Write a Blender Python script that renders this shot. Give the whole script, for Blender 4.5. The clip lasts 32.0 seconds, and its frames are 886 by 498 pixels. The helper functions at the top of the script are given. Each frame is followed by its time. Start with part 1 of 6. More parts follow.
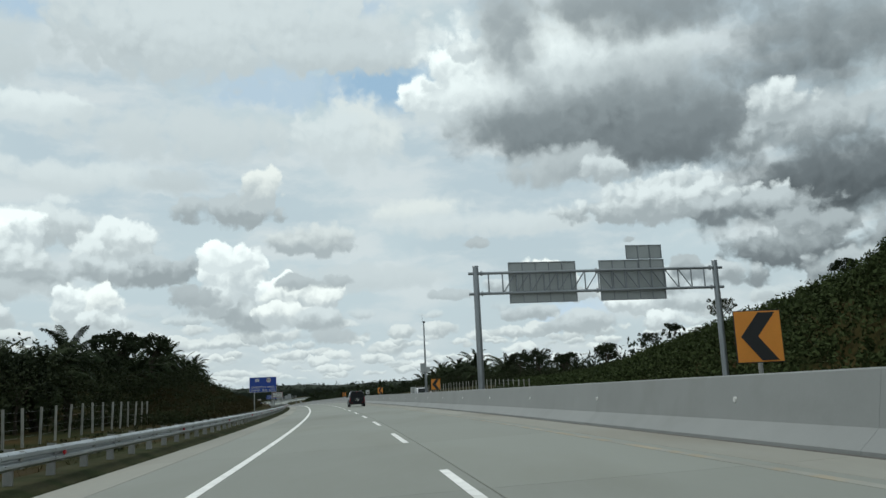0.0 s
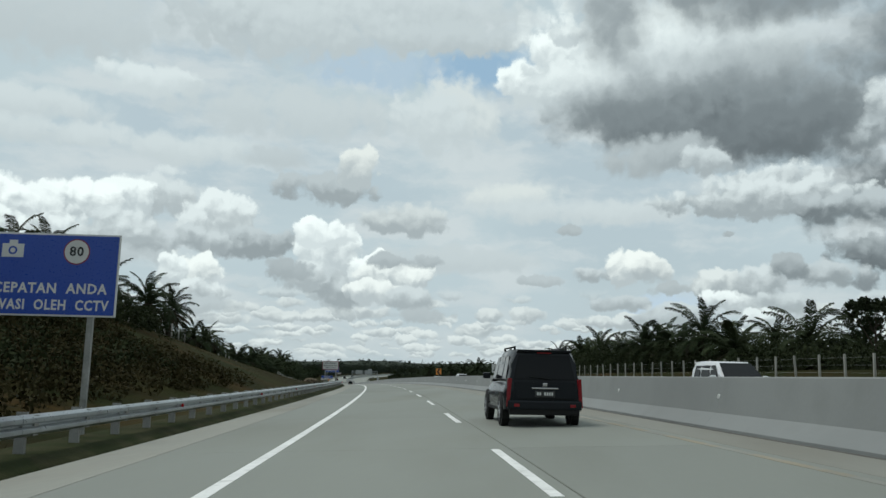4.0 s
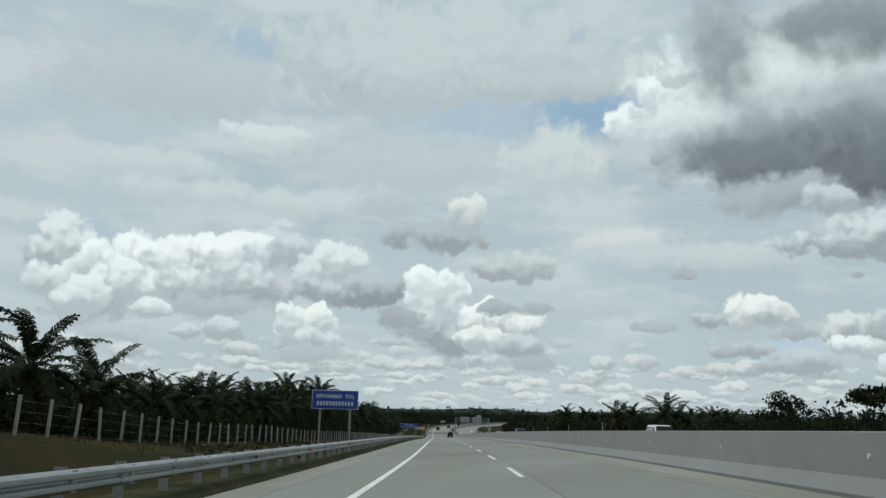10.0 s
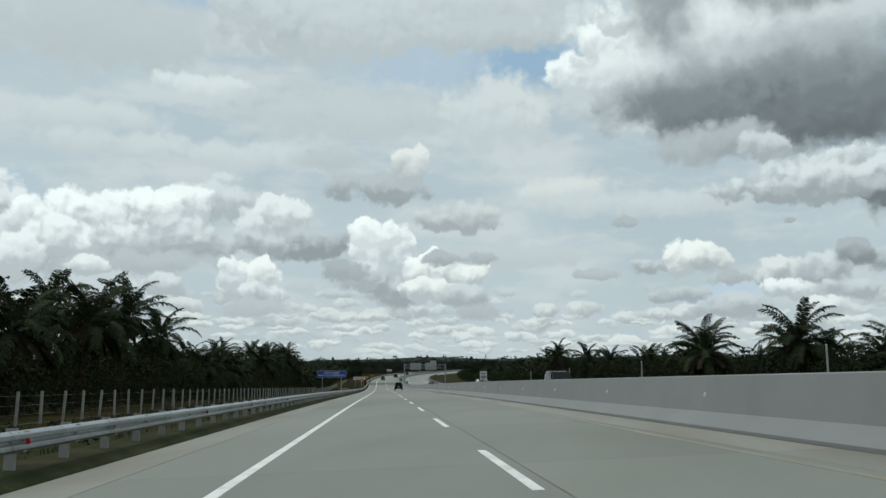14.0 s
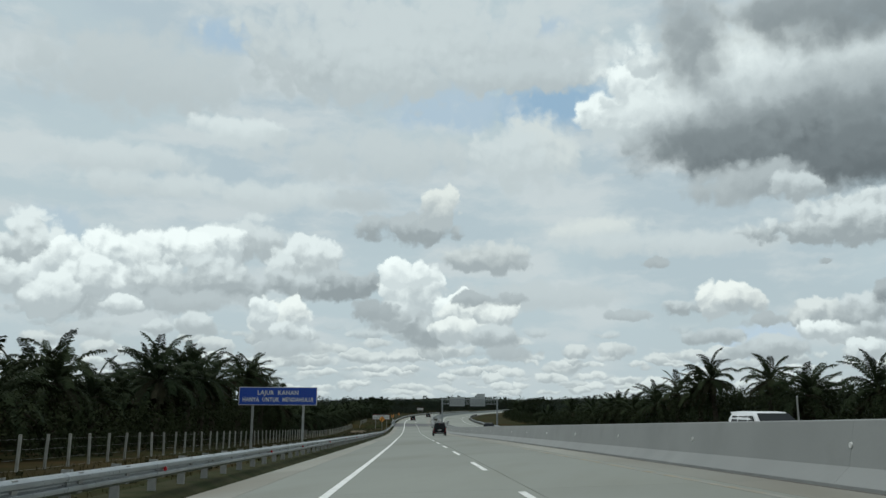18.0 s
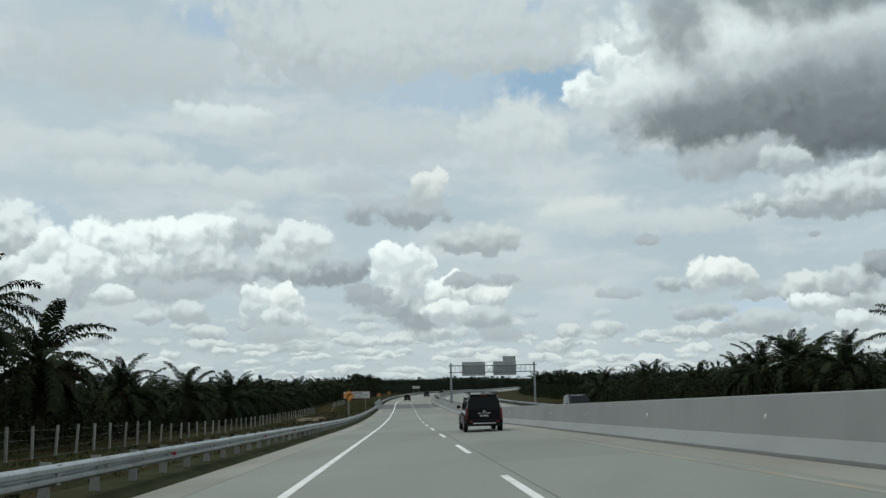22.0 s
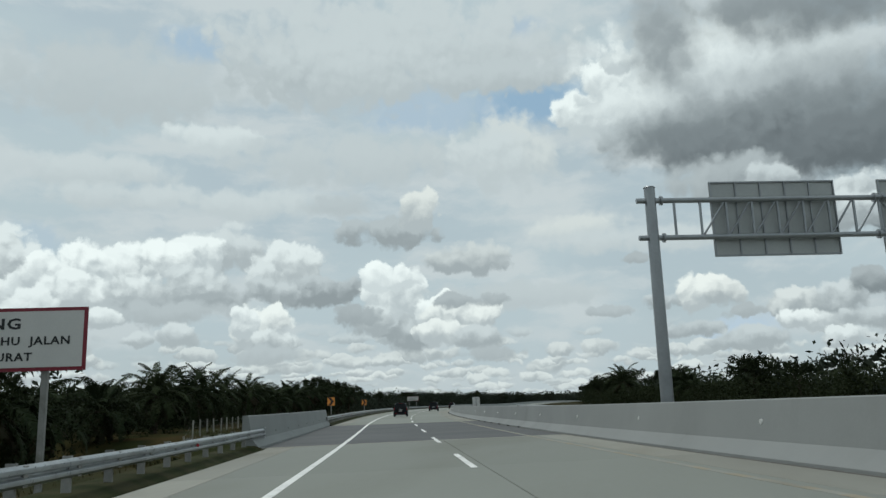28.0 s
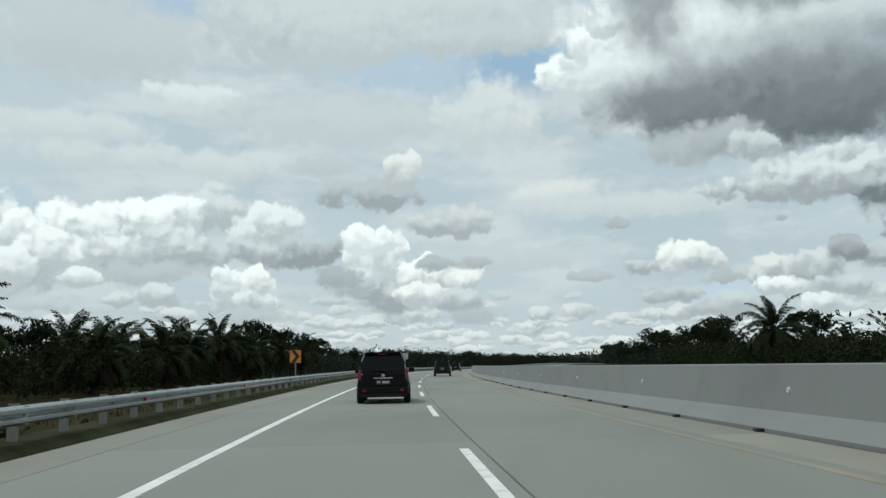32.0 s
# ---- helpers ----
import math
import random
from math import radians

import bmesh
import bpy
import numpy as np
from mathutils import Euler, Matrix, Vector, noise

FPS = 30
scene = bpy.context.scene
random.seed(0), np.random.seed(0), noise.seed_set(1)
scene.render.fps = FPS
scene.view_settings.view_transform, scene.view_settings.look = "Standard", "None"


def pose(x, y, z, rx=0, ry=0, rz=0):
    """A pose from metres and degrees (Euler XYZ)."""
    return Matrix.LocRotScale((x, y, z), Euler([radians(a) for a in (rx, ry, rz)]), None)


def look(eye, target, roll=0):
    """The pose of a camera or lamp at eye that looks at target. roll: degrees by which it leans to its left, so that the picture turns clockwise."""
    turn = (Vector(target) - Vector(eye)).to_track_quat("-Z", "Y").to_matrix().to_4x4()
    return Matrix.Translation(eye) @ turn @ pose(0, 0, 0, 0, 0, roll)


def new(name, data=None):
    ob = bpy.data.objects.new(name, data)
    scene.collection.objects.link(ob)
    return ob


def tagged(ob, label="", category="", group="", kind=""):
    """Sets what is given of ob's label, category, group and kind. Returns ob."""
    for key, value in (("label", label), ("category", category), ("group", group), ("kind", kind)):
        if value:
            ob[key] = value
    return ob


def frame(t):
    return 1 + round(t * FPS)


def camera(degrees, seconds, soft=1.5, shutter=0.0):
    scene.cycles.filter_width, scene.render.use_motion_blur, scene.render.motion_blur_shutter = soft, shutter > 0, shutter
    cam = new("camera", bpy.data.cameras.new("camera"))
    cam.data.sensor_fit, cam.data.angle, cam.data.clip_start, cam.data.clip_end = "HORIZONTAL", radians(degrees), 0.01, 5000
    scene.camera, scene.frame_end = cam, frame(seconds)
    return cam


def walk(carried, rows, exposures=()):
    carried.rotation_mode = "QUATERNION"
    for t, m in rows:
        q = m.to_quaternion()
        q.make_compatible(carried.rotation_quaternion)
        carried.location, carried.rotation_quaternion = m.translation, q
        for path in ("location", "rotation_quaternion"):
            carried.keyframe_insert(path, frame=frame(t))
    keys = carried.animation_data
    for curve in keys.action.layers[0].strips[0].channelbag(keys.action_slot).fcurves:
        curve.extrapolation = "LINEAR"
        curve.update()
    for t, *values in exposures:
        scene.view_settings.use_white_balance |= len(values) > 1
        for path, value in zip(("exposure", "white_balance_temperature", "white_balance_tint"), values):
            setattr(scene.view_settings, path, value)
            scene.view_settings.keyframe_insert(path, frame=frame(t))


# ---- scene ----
cam = camera(57.57, 32.0, soft=1.45)
# the drive, with eye heights of about 1.2 m over the left lane
PATH = (
    (0, pose(2.16, 0.25, 1.247, 99.89, 2.62, 0.37)),
    (0.5, pose(0.99, 9.71, 1.206, 100.31, 2.61, 0.31)),
    (1, pose(-0.23, 19.16, 1.165, 100.51, 2.84, 0.57)),
    (1.5, pose(-1.51, 28.61, 1.123, 101.23, 2.91, 2.16)),
    (2, pose(-2.84, 38.07, 1.081, 101.53, 2.70, 3.42)),
    (2.5, pose(-4.22, 47.52, 1.038, 102.32, 2.24, 4.55)),
    (3, pose(-5.67, 56.97, 0.994, 101.13, -0.64, 6.27)),
    (3.5, pose(-7.16, 66.41, 0.950, 98.58, -1.45, 5.97)),
    (4, pose(-8.68, 75.86, 0.908, 98.81, -1.18, 6.30)),
    (4.5, pose(-10.24, 85.31, 0.870, 99.31, -0.58, 7.03)),
    (5, pose(-11.84, 94.75, 0.835, 99.82, 0.02, 7.75)),
    (5.5, pose(-13.47, 104.20, 0.802, 100.05, 0.29, 8.08)),
    (6, pose(-15.15, 113.65, 0.774, 99.98, 0.31, 8.22)),
    (6.5, pose(-16.87, 123.10, 0.746, 99.92, 0.29, 8.20)),
    (7, pose(-18.63, 132.54, 0.711, 99.90, 0.36, 8.24)),
    (7.5, pose(-20.45, 141.97, 0.667, 99.74, 0.19, 8.42)),
    (8, pose(-22.32, 151.39, 0.614, 100.10, 0.64, 9.05)),
    (8.5, pose(-24.24, 160.81, 0.552, 101.78, 0.10, 10.78)),
    (9, pose(-26.21, 170.22, 0.482, 101.88, 0.32, 12.35)),
    (9.5, pose(-28.22, 179.62, 0.403, 101.68, -0.58, 13.96)),
    (10, pose(-30.28, 189.01, 0.316, 102.00, -1.50, 14.10)),
    (10.5, pose(-32.40, 198.40, 0.221, 102.06, -2.52, 11.21)),
    (11, pose(-34.57, 207.77, 0.119, 102.63, -1.81, 9.02)),
    (11.5, pose(-36.80, 217.13, 0.009, 101.89, -1.66, 8.41)),
    (12, pose(-39.08, 226.48, -0.107, 101.51, -1.39, 8.22)),
    (12.5, pose(-41.41, 235.81, -0.231, 101.24, -1.66, 8.71)),
    (13, pose(-43.77, 245.12, -0.361, 100.10, -2.16, 11.24)),
    (13.5, pose(-46.18, 254.39, -0.496, 99.18, -1.36, 11.40)),
    (14, pose(-48.60, 263.64, -0.637, 98.57, 0.12, 10.37)),
    (14.5, pose(-51.01, 272.88, -0.781, 100.10, 0.66, 10.96)),
    (15, pose(-53.43, 282.10, -0.930, 101.32, 0.58, 11.81)),
    (15.5, pose(-55.86, 291.30, -1.084, 101.74, 0.76, 12.47)),
    (16, pose(-58.28, 300.49, -1.241, 101.79, 0.64, 12.51)),
    (16.5, pose(-60.70, 309.66, -1.402, 101.90, 0.35, 12.60)),
    (17, pose(-63.11, 318.82, -1.567, 102.00, 0.07, 12.69)),
    (17.5, pose(-65.51, 327.96, -1.737, 102.05, -0.06, 12.72)),
    (18, pose(-67.90, 337.09, -1.910, 101.43, -0.32, 12.45)),
    (18.5, pose(-70.23, 346.27, -2.085, 100.51, -0.47, 12.61)),
    (19, pose(-72.58, 355.52, -2.266, 100.19, -0.34, 12.56)),
    (19.5, pose(-74.95, 364.84, -2.449, 100.17, 0.44, 12.48)),
    (20, pose(-77.36, 374.23, -2.634, 100.25, 0.90, 12.33)),
    (20.5, pose(-79.79, 383.68, -2.821, 100.20, 1.18, 12.10)),
    (21, pose(-82.25, 393.20, -3.009, 100.23, 1.28, 12.13)),
    (21.5, pose(-84.75, 402.80, -3.199, 100.22, 1.21, 12.10)),
    (22, pose(-87.27, 412.45, -3.391, 100.18, 1.18, 12.07)),
    (22.5, pose(-89.81, 422.18, -3.585, 100.15, 1.36, 12.10)),
    (23, pose(-92.37, 431.98, -3.779, 100.28, 1.30, 12.12)),
    (23.5, pose(-94.97, 441.84, -3.973, 100.77, 1.15, 12.28)),
    (24, pose(-97.59, 451.77, -4.166, 100.75, 1.06, 12.31)),
    (24.5, pose(-100.20, 461.70, -4.358, 101.53, 0.26, 12.54)),
    (25, pose(-102.79, 471.55, -4.543, 102.27, 0.57, 12.46)),
    (25.5, pose(-105.36, 481.32, -4.696, 102.36, 0.72, 12.38)),
    (26, pose(-107.90, 491.01, -4.812, 102.16, 0.47, 12.14)),
    (26.5, pose(-110.42, 500.62, -4.891, 101.74, -0.06, 11.59)),
    (27, pose(-112.92, 510.15, -4.934, 101.31, -0.60, 11.04)),
    (27.5, pose(-115.39, 519.60, -4.942, 101.12, -0.84, 10.79)),
    (28, pose(-117.84, 528.98, -4.919, 101.56, 1.85, 11.48)),
    (28.5, pose(-120.23, 538.28, -4.879, 102.50, 2.12, 11.71)),
    (29, pose(-122.61, 547.50, -4.824, 102.85, 2.49, 11.75)),
    (29.5, pose(-124.98, 556.64, -4.754, 102.86, 2.33, 11.76)),
    (30, pose(-127.33, 565.70, -4.669, 102.86, 2.26, 11.64)),
    (30.5, pose(-129.67, 574.67, -4.570, 102.75, 2.35, 11.68)),
    (31, pose(-131.99, 583.57, -4.458, 101.68, 2.23, 11.18)),
    (31.5, pose(-134.27, 592.37, -4.338, 100.39, 1.76, 10.09)),
    (32, pose(-136.47, 601.11, -4.220, 98.91, 1.37, 10.10)),
)
walk(cam, PATH, ((0, 0.12), (3, 0.06), (6, 0.02), (9, -0.05), (11, -0.09), (14, -0.01), (18, -0.02), (25, -0.04), (29, -0.07), (31, -0.02), (32, 0.06)))

# the road's heading and grade every 60 m, and its cross-fall every 120 m
KNOTS = np.arange(-60, 1321, 60.0)
HEADING = [4.66, 6.71, 8.76, 10.25, 12.17, 14.27, 14.56, 14.41, 14.83, 14.78, 14.67, 15.16, 12.16, 8.95, 6.33, 3.90, 1.68, -0.47, -2.72, -5.13, -7.67, -10.30, -12.95, -15.61]
GRADE = [-0.40, -0.45, -0.48, -0.28, -0.85, -1.32, -1.63, -1.92, -1.94, -1.82, 0.34, 1.34, 1.38, 1.29, 0.98, 0.85, 0.91, 1.35, 1.70, 1.30, 0.80, 0.30, 0.00, 0.00]
CROSS_KNOTS = np.arange(-60, 1321, 120.0)
CROSS = [1.40, 2.96, 3.49, 3.26, 3.70, 1.87, -0.98, -2.23, -2.35, -1.93, -1.31, -0.63]
BR0, BR1 = 574.3, 607.4
DASH0, DASH, PERIOD = -56.66, 5.24, 12.835
BARRIER_U, BARRIER_H, OTHER_U = 9.18, 1.11, 11.2
PARAPET_H = 1.24
RAIL_U, RAIL_Z, RAIL_POST = -3.26, 0.71, 2.0

# ---- world, sun, exposure ----
# the sky is laid out in degrees: azimuth to the right of +y, and elevation
world = bpy.data.worlds.new("sky")
scene.world = world
world.use_nodes = True
wt = world.node_tree
wt.nodes.clear()


def wnode(kind, **sets):
    nd = wt.nodes.new(kind)
    for k, v in sets.items():
        setattr(nd, k, v)
    return nd


def wmath(op, a, b=None, clamp=False):
    nd = wnode("ShaderNodeMath", operation=op, use_clamp=clamp)
    for i, v in enumerate((a, b)):
        if v is None:
            continue
        if isinstance(v, (int, float)):
            nd.inputs[i].default_value = v
        else:
            wt.links.new(v, nd.inputs[i])
    return nd.outputs[0]


def wvec(op, a, b=None, c=None):
    nd = wnode("ShaderNodeVectorMath", operation=op)
    for i, v in enumerate((a, b, c)):
        if v is None:
            continue
        if isinstance(v, tuple):
            nd.inputs[i].default_value = v
        else:
            wt.links.new(v, nd.inputs[i])
    return nd.outputs["Value"] if op in ("DOT_PRODUCT", "LENGTH") else nd.outputs[0]


def wnoise(v, scale, detail, rough, dims="2D", kind="FBM"):
    nd = wnode("ShaderNodeTexNoise", noise_dimensions=dims)
    wt.links.new(v, nd.inputs["Vector"])
    nd.inputs["Scale"].default_value = scale
    nd.inputs["Detail"].default_value = detail
    nd.inputs["Roughness"].default_value = rough
    return nd


def wramp(v, lo, hi, a=0.0, b=1.0, smooth=True):
    nd = wnode("ShaderNodeMapRange", interpolation_type="SMOOTHSTEP" if smooth else "LINEAR")
    wt.links.new(v, nd.inputs["Value"])
    for k, x in (("From Min", lo), ("From Max", hi), ("To Min", a), ("To Max", b)):
        nd.inputs[k].default_value = x
    return nd.outputs["Result"]


def wmix(fac, a, b):
    nd = wnode("ShaderNodeMix", data_type="RGBA")
    for slot, v in (("Factor", fac), ("A", a), ("B", b)):
        sock = [s for s in nd.inputs if s.name == slot and (s.type == "RGBA" or slot == "Factor")][0]
        if isinstance(v, tuple):
            sock.default_value = (*v, 1)
        elif isinstance(v, (int, float)):
            sock.default_value = v
        else:
            wt.links.new(v, sock)
    return [s for s in nd.outputs if s.type == "RGBA"][0]


way = wnode("ShaderNodeTexCoord").outputs["Generated"]
sep = wnode("ShaderNodeSeparateXYZ")
wt.links.new(way, sep.inputs[0])
azim = wmath("MULTIPLY", wmath("ARCTAN2", sep.outputs[0], sep.outputs[1]), 57.2958)
elev = wmath("MULTIPLY", wmath("ARCSINE", sep.outputs[2]), 57.2958)
comb = wnode("ShaderNodeCombineXYZ")
wt.links.new(azim, comb.inputs[0])
wt.links.new(elev, comb.inputs[1])
spot = comb.outputs[0]

sky = wnode("ShaderNodeTexSky", sky_type="NISHITA", sun_disc=False, sun_elevation=radians(66), sun_rotation=radians(-85))
sky.air_density, sky.dust_density = 1.2, 2.0
blue = wvec("MULTIPLY", sky.outputs[0], (0.085, 0.085, 0.085))

# edges of the heaps: rounded knobs on knobs with creases between them, and the same a little towards the light
warp = wnoise(spot, 0.16, 2, 0.5)
bent = wvec("MULTIPLY_ADD", wvec("SUBTRACT", warp.outputs["Color"], (0.5, 0.5, 0.5)), (1.0, 0.8, 0), spot)
frayed = wnoise(spot, 1.1, 4, 0.55)
bent = wvec("MULTIPLY_ADD", wvec("SUBTRACT", frayed.outputs["Color"], (0.5, 0.5, 0.5)), (0.75, 0.6, 0), bent)


def billow(v):
    """Knobs on knobs, as on the edge of a heap cloud, over a soft uneven swell."""
    vo = wnode("ShaderNodeTexVoronoi", voronoi_dimensions="2D", feature="F1", normalize=True)
    wt.links.new(v, vo.inputs["Vector"])
    for k, x in (("Scale", 0.62), ("Detail", 1.0), ("Roughness", 0.5), ("Lacunarity", 2.3)):
        vo.inputs[k].default_value = x
    knobs = wmath("MULTIPLY", wmath("SUBTRACT", 0.41, vo.outputs["Distance"]), 0.75)
    swell = wmath("MULTIPLY", wmath("SUBTRACT", wnoise(v, 0.40, 6, 0.56).outputs["Fac"], 0.5), 0.95)
    return wmath("ADD", knobs, swell)


grain = billow(bent)
relief = wmath("MULTIPLY", wmath("SUBTRACT", grain, billow(wvec("ADD", bent, (-0.26, 0.46, 0)))), 0.8)

# high thin layer
flat = wvec("MULTIPLY", bent, (0.10, 0.34, 1))
veil = wnoise(flat, 1.0, 5, 0.55).outputs["Fac"]
veil2 = wnoise(wvec("MULTIPLY", bent, (0.035, 0.09, 1)), 1.0, 4, 0.5).outputs["Fac"]
col = wmix(wramp(veil2, 0.42, 0.60, 0.86, 1.0), blue, (0.485, 0.595, 0.635))
col = wmix(wramp(veil, 0.40, 0.66, 0.0, 0.85), col, (0.60, 0.675, 0.69))
col = wmix(wramp(elev, 1.0, 9.0, 0.5, 0.0), col, (0.49, 0.575, 0.60))


heap_group = bpy.data.node_groups.new("cloud_heap", "ShaderNodeTree")
for nm, kd in (("Under", "Color"), ("Place", "Vector"), ("Grain", "Float"), ("Relief", "Float"), ("Centre", "Vector"), ("Inverse", "Vector"), ("Top", "Color"), ("Base", "Color"), ("Rag", "Float"), ("Outer", "Float"), ("Inner", "Float"), ("Lump", "Float"), ("Shade", "Float"), ("Light", "Float")):
    heap_group.interface.new_socket(nm, in_out="INPUT", socket_type="NodeSocket" + kd)
heap_group.interface.new_socket("Sky", in_out="OUTPUT", socket_type="NodeSocketColor")
for nm, kd in (("Place", "Vector"), ("Grain", "Float"), ("Relief", "Float")):
    heap_group.interface.new_socket(nm, in_out="OUTPUT", socket_type="NodeSocket" + kd)
main_tree, wt = wt, heap_group
gi, go = wnode("NodeGroupInput"), wnode("NodeGroupOutput")
v = wvec("MULTIPLY", wvec("SUBTRACT", gi.outputs["Place"], gi.outputs["Centre"]), gi.outputs["Inverse"])
dist = wmath("SUBTRACT", wvec("DOT_PRODUCT", v, v), wmath("MULTIPLY", gi.outputs["Grain"], gi.outputs["Rag"]))


def gramp(value, lo, hi):
    nd = wnode("ShaderNodeMapRange", interpolation_type="SMOOTHSTEP")
    for k, x in (("Value", value), ("From Min", lo), ("From Max", hi)):
        wt.links.new(x, nd.inputs[k])
    return nd.outputs["Result"]


cover = gramp(dist, gi.outputs["Outer"], gi.outputs["Inner"])
sp = wnode("ShaderNodeSeparateXYZ")
wt.links.new(v, sp.inputs[0])
up = wmath("ADD", sp.outputs[1], wmath("MULTIPLY", gi.outputs["Relief"], gi.outputs["Lump"]))
hue = wmix(gramp(up, gi.outputs["Shade"], gi.outputs["Light"]), gi.outputs["Base"], gi.outputs["Top"])
done = wmix(cover, gi.outputs["Under"], hue)
wt.links.new(done, go.inputs[0])
# each heap passes its place on to the next, so that they are worked out one after another
wt.links.new(wvec("MULTIPLY_ADD", done, (1e-6, 1e-6, 0), gi.outputs["Place"]), go.inputs[1])
for k, x in (("Grain", 2), ("Relief", 3)):
    ma = wnode("ShaderNodeMath", operation="MULTIPLY_ADD")
    wt.links.new(cover, ma.inputs[0])
    ma.inputs[1].default_value = 1e-6
    wt.links.new(gi.outputs[k], ma.inputs[2])
    wt.links.new(ma.outputs[0], go.inputs[x])
wt = main_tree
carry = [bent, grain, relief]


def cloud(col, az, el, ra, re, top, base, rag=1.0, soft=0.55, lump=1.0, mid=-0.1):
    """One heap of cloud at (az, el) with half sizes ra and re: brightness top and base, how ragged and how soft its edge is."""
    nd = wnode("ShaderNodeGroup", node_tree=heap_group)
    for k, x in (("Under", col), ("Place", carry[0]), ("Grain", carry[1]), ("Relief", carry[2])):
        wt.links.new(x, nd.inputs[k])
    for k, x in (("Centre", (az, el, 0)), ("Inverse", (1 / ra, 1 / re, 0)), ("Top", (*top, 1)), ("Base", (*base, 1)), ("Rag", 4.2 * rag), ("Outer", 1.0 + soft * 0.5), ("Inner", 1.0 - soft), ("Lump", 2.5 * lump), ("Shade", mid - 0.75), ("Light", mid + 0.75)):
        nd.inputs[k].default_value = x
    carry[:] = nd.outputs[1], nd.outputs[2], nd.outputs[3]
    return nd.outputs[0]


def tone(v, warm=0.0):
    """A cloud grey that shows as v of 255, cool in the shade and a little warm in the light."""
    g = (v / 255) ** 2.2
    warm += 0.05 * max(0.0, (v - 200) / 55)
    cool = 0.05 * max(0.0, (190 - v) / 90)
    return (g * (0.86 + warm - cool), g * (0.995 + warm * 0.3), g * (1.03 - warm * 0.7 + cool))


# blue gaps in the high layer
col = cloud(col, -4.5, 21.3, 5.83, 2.15, (0.3, 0.46, 0.61), (0.3, 0.46, 0.61), 0.6, 0.95)
col = cloud(col, -11.8, 21.6, 5.50, 1.92, (0.43, 0.56, 0.66), (0.43, 0.56, 0.66), 0.6, 0.95)
col = cloud(col, -28.3, 25.1, 2.95, 1.14, (0.4, 0.54, 0.66), (0.4, 0.54, 0.66), 0.6, 0.95)
col = cloud(col, 9.1, 4.8, 2.63, 1.12, (0.5, 0.63, 0.73), (0.5, 0.63, 0.73), 0.6, 0.95)
col = cloud(col, -39.2, 11.2, 2.42, 1.59, (0.47, 0.59, 0.66), (0.47, 0.59, 0.66), 0.6, 0.95)
col = cloud(col, -5.2, 26.8, 2.56, 0.73, (0.42, 0.55, 0.66), (0.42, 0.55, 0.66), 0.6, 0.95)
# high soft sheets
col = cloud(col, -34.2, 22.2, 8.36, 2.64, tone(203), tone(196), 0.55, 0.95, 0.35, -0.1)
col = cloud(col, -14.2, 25.5, 12.41, 3.53, tone(212), tone(196), 0.7, 0.8, 0.5, -0.1)
col = cloud(col, -21.7, 24.4, 4.56, 2.22, tone(208), tone(190), 0.55, 0.95, 0.35, -0.1)
col = cloud(col, -20.2, 23.8, 3.54, 1.72, tone(180), tone(176), 0.4, 1.5, 0.78, -0.1)
col = cloud(col, -6.0, 23.3, 5.05, 1.21, tone(205), tone(192), 0.8, 0.7, 0.6, -0.1)
col = cloud(col, -27.8, 19.2, 3.30, 0.94, tone(226), tone(212), 0.8, 0.8, 0.5, -0.1)
col = cloud(col, -35.0, 16.4, 5.28, 1.09, tone(215), tone(205), 0.55, 0.95, 0.35, -0.1)
col = cloud(col, -33.7, 14.8, 3.92, 0.88, tone(214), tone(204), 0.55, 0.95, 0.35, -0.1)
col = cloud(col, -25.4, 14.8, 6.64, 1.08, tone(216), tone(207), 0.55, 0.95, 0.35, -0.1)
col = cloud(col, -17.9, 17.8, 7.84, 1.76, tone(207), tone(201), 0.55, 0.95, 0.35, -0.1)
col = cloud(col, -1.7, 12.5, 3.19, 1.03, tone(222, 0.03), tone(208), 0.6, 0.9, 0.4, -0.1)
col = cloud(col, -18.6, 14.7, 2.45, 0.71, tone(200), tone(195), 0.6, 1.2, 0.3, -0.1)
col = cloud(col, 4.1, 11.5, 8.35, 0.85, tone(214), tone(206), 0.55, 0.95, 0.35, -0.1)
col = cloud(col, -6.8, 7.9, 7.24, 0.96, tone(206), tone(200), 0.55, 0.95, 0.35, -0.1)
col = cloud(col, -18.0, 24.1, 6.60, 2.70, tone(212), tone(196), 0.6, 0.9, 0.5, -0.1)
# the great cloud: pale shoulder, white flank, glowing middle, dark base
col = cloud(col, -5.6, 18.0, 3.93, 2.43, tone(219, 0.02), tone(204), 0.7, 1.1, 0.7, -0.1)
col = cloud(col, -7.5, 17.8, 2.70, 1.77, tone(218), tone(204), 0.7, 1.1, 0.7, -0.1)
col = cloud(col, 7.0, 22.0, 7.63, 4.38, tone(236), tone(216), 0.5, 0.9, 0.5, -0.1)
col = cloud(col, 0.1, 20.3, 2.51, 1.72, tone(250), tone(208), 0.6, 0.4, 0.8, 0.12)
col = cloud(col, 1.5, 22.3, 2.09, 1.80, tone(252), tone(214), 0.6, 0.4, 0.8, 0.12)
col = cloud(col, 2.5, 23.9, 1.61, 0.96, tone(246), tone(208), 0.7, 0.5, 0.8, 0.12)
col = cloud(col, 3.1, 20.0, 2.76, 2.27, tone(238), tone(200), 0.6, 0.6, 0.8, 0.12)
col = cloud(col, 10.4, 23.5, 5.52, 2.83, tone(243), tone(214), 0.5, 0.95, 0.75, -0.1)
col = cloud(col, 14.3, 21.6, 5.17, 2.79, tone(224), tone(190), 0.5, 0.95, 0.75, -0.1)
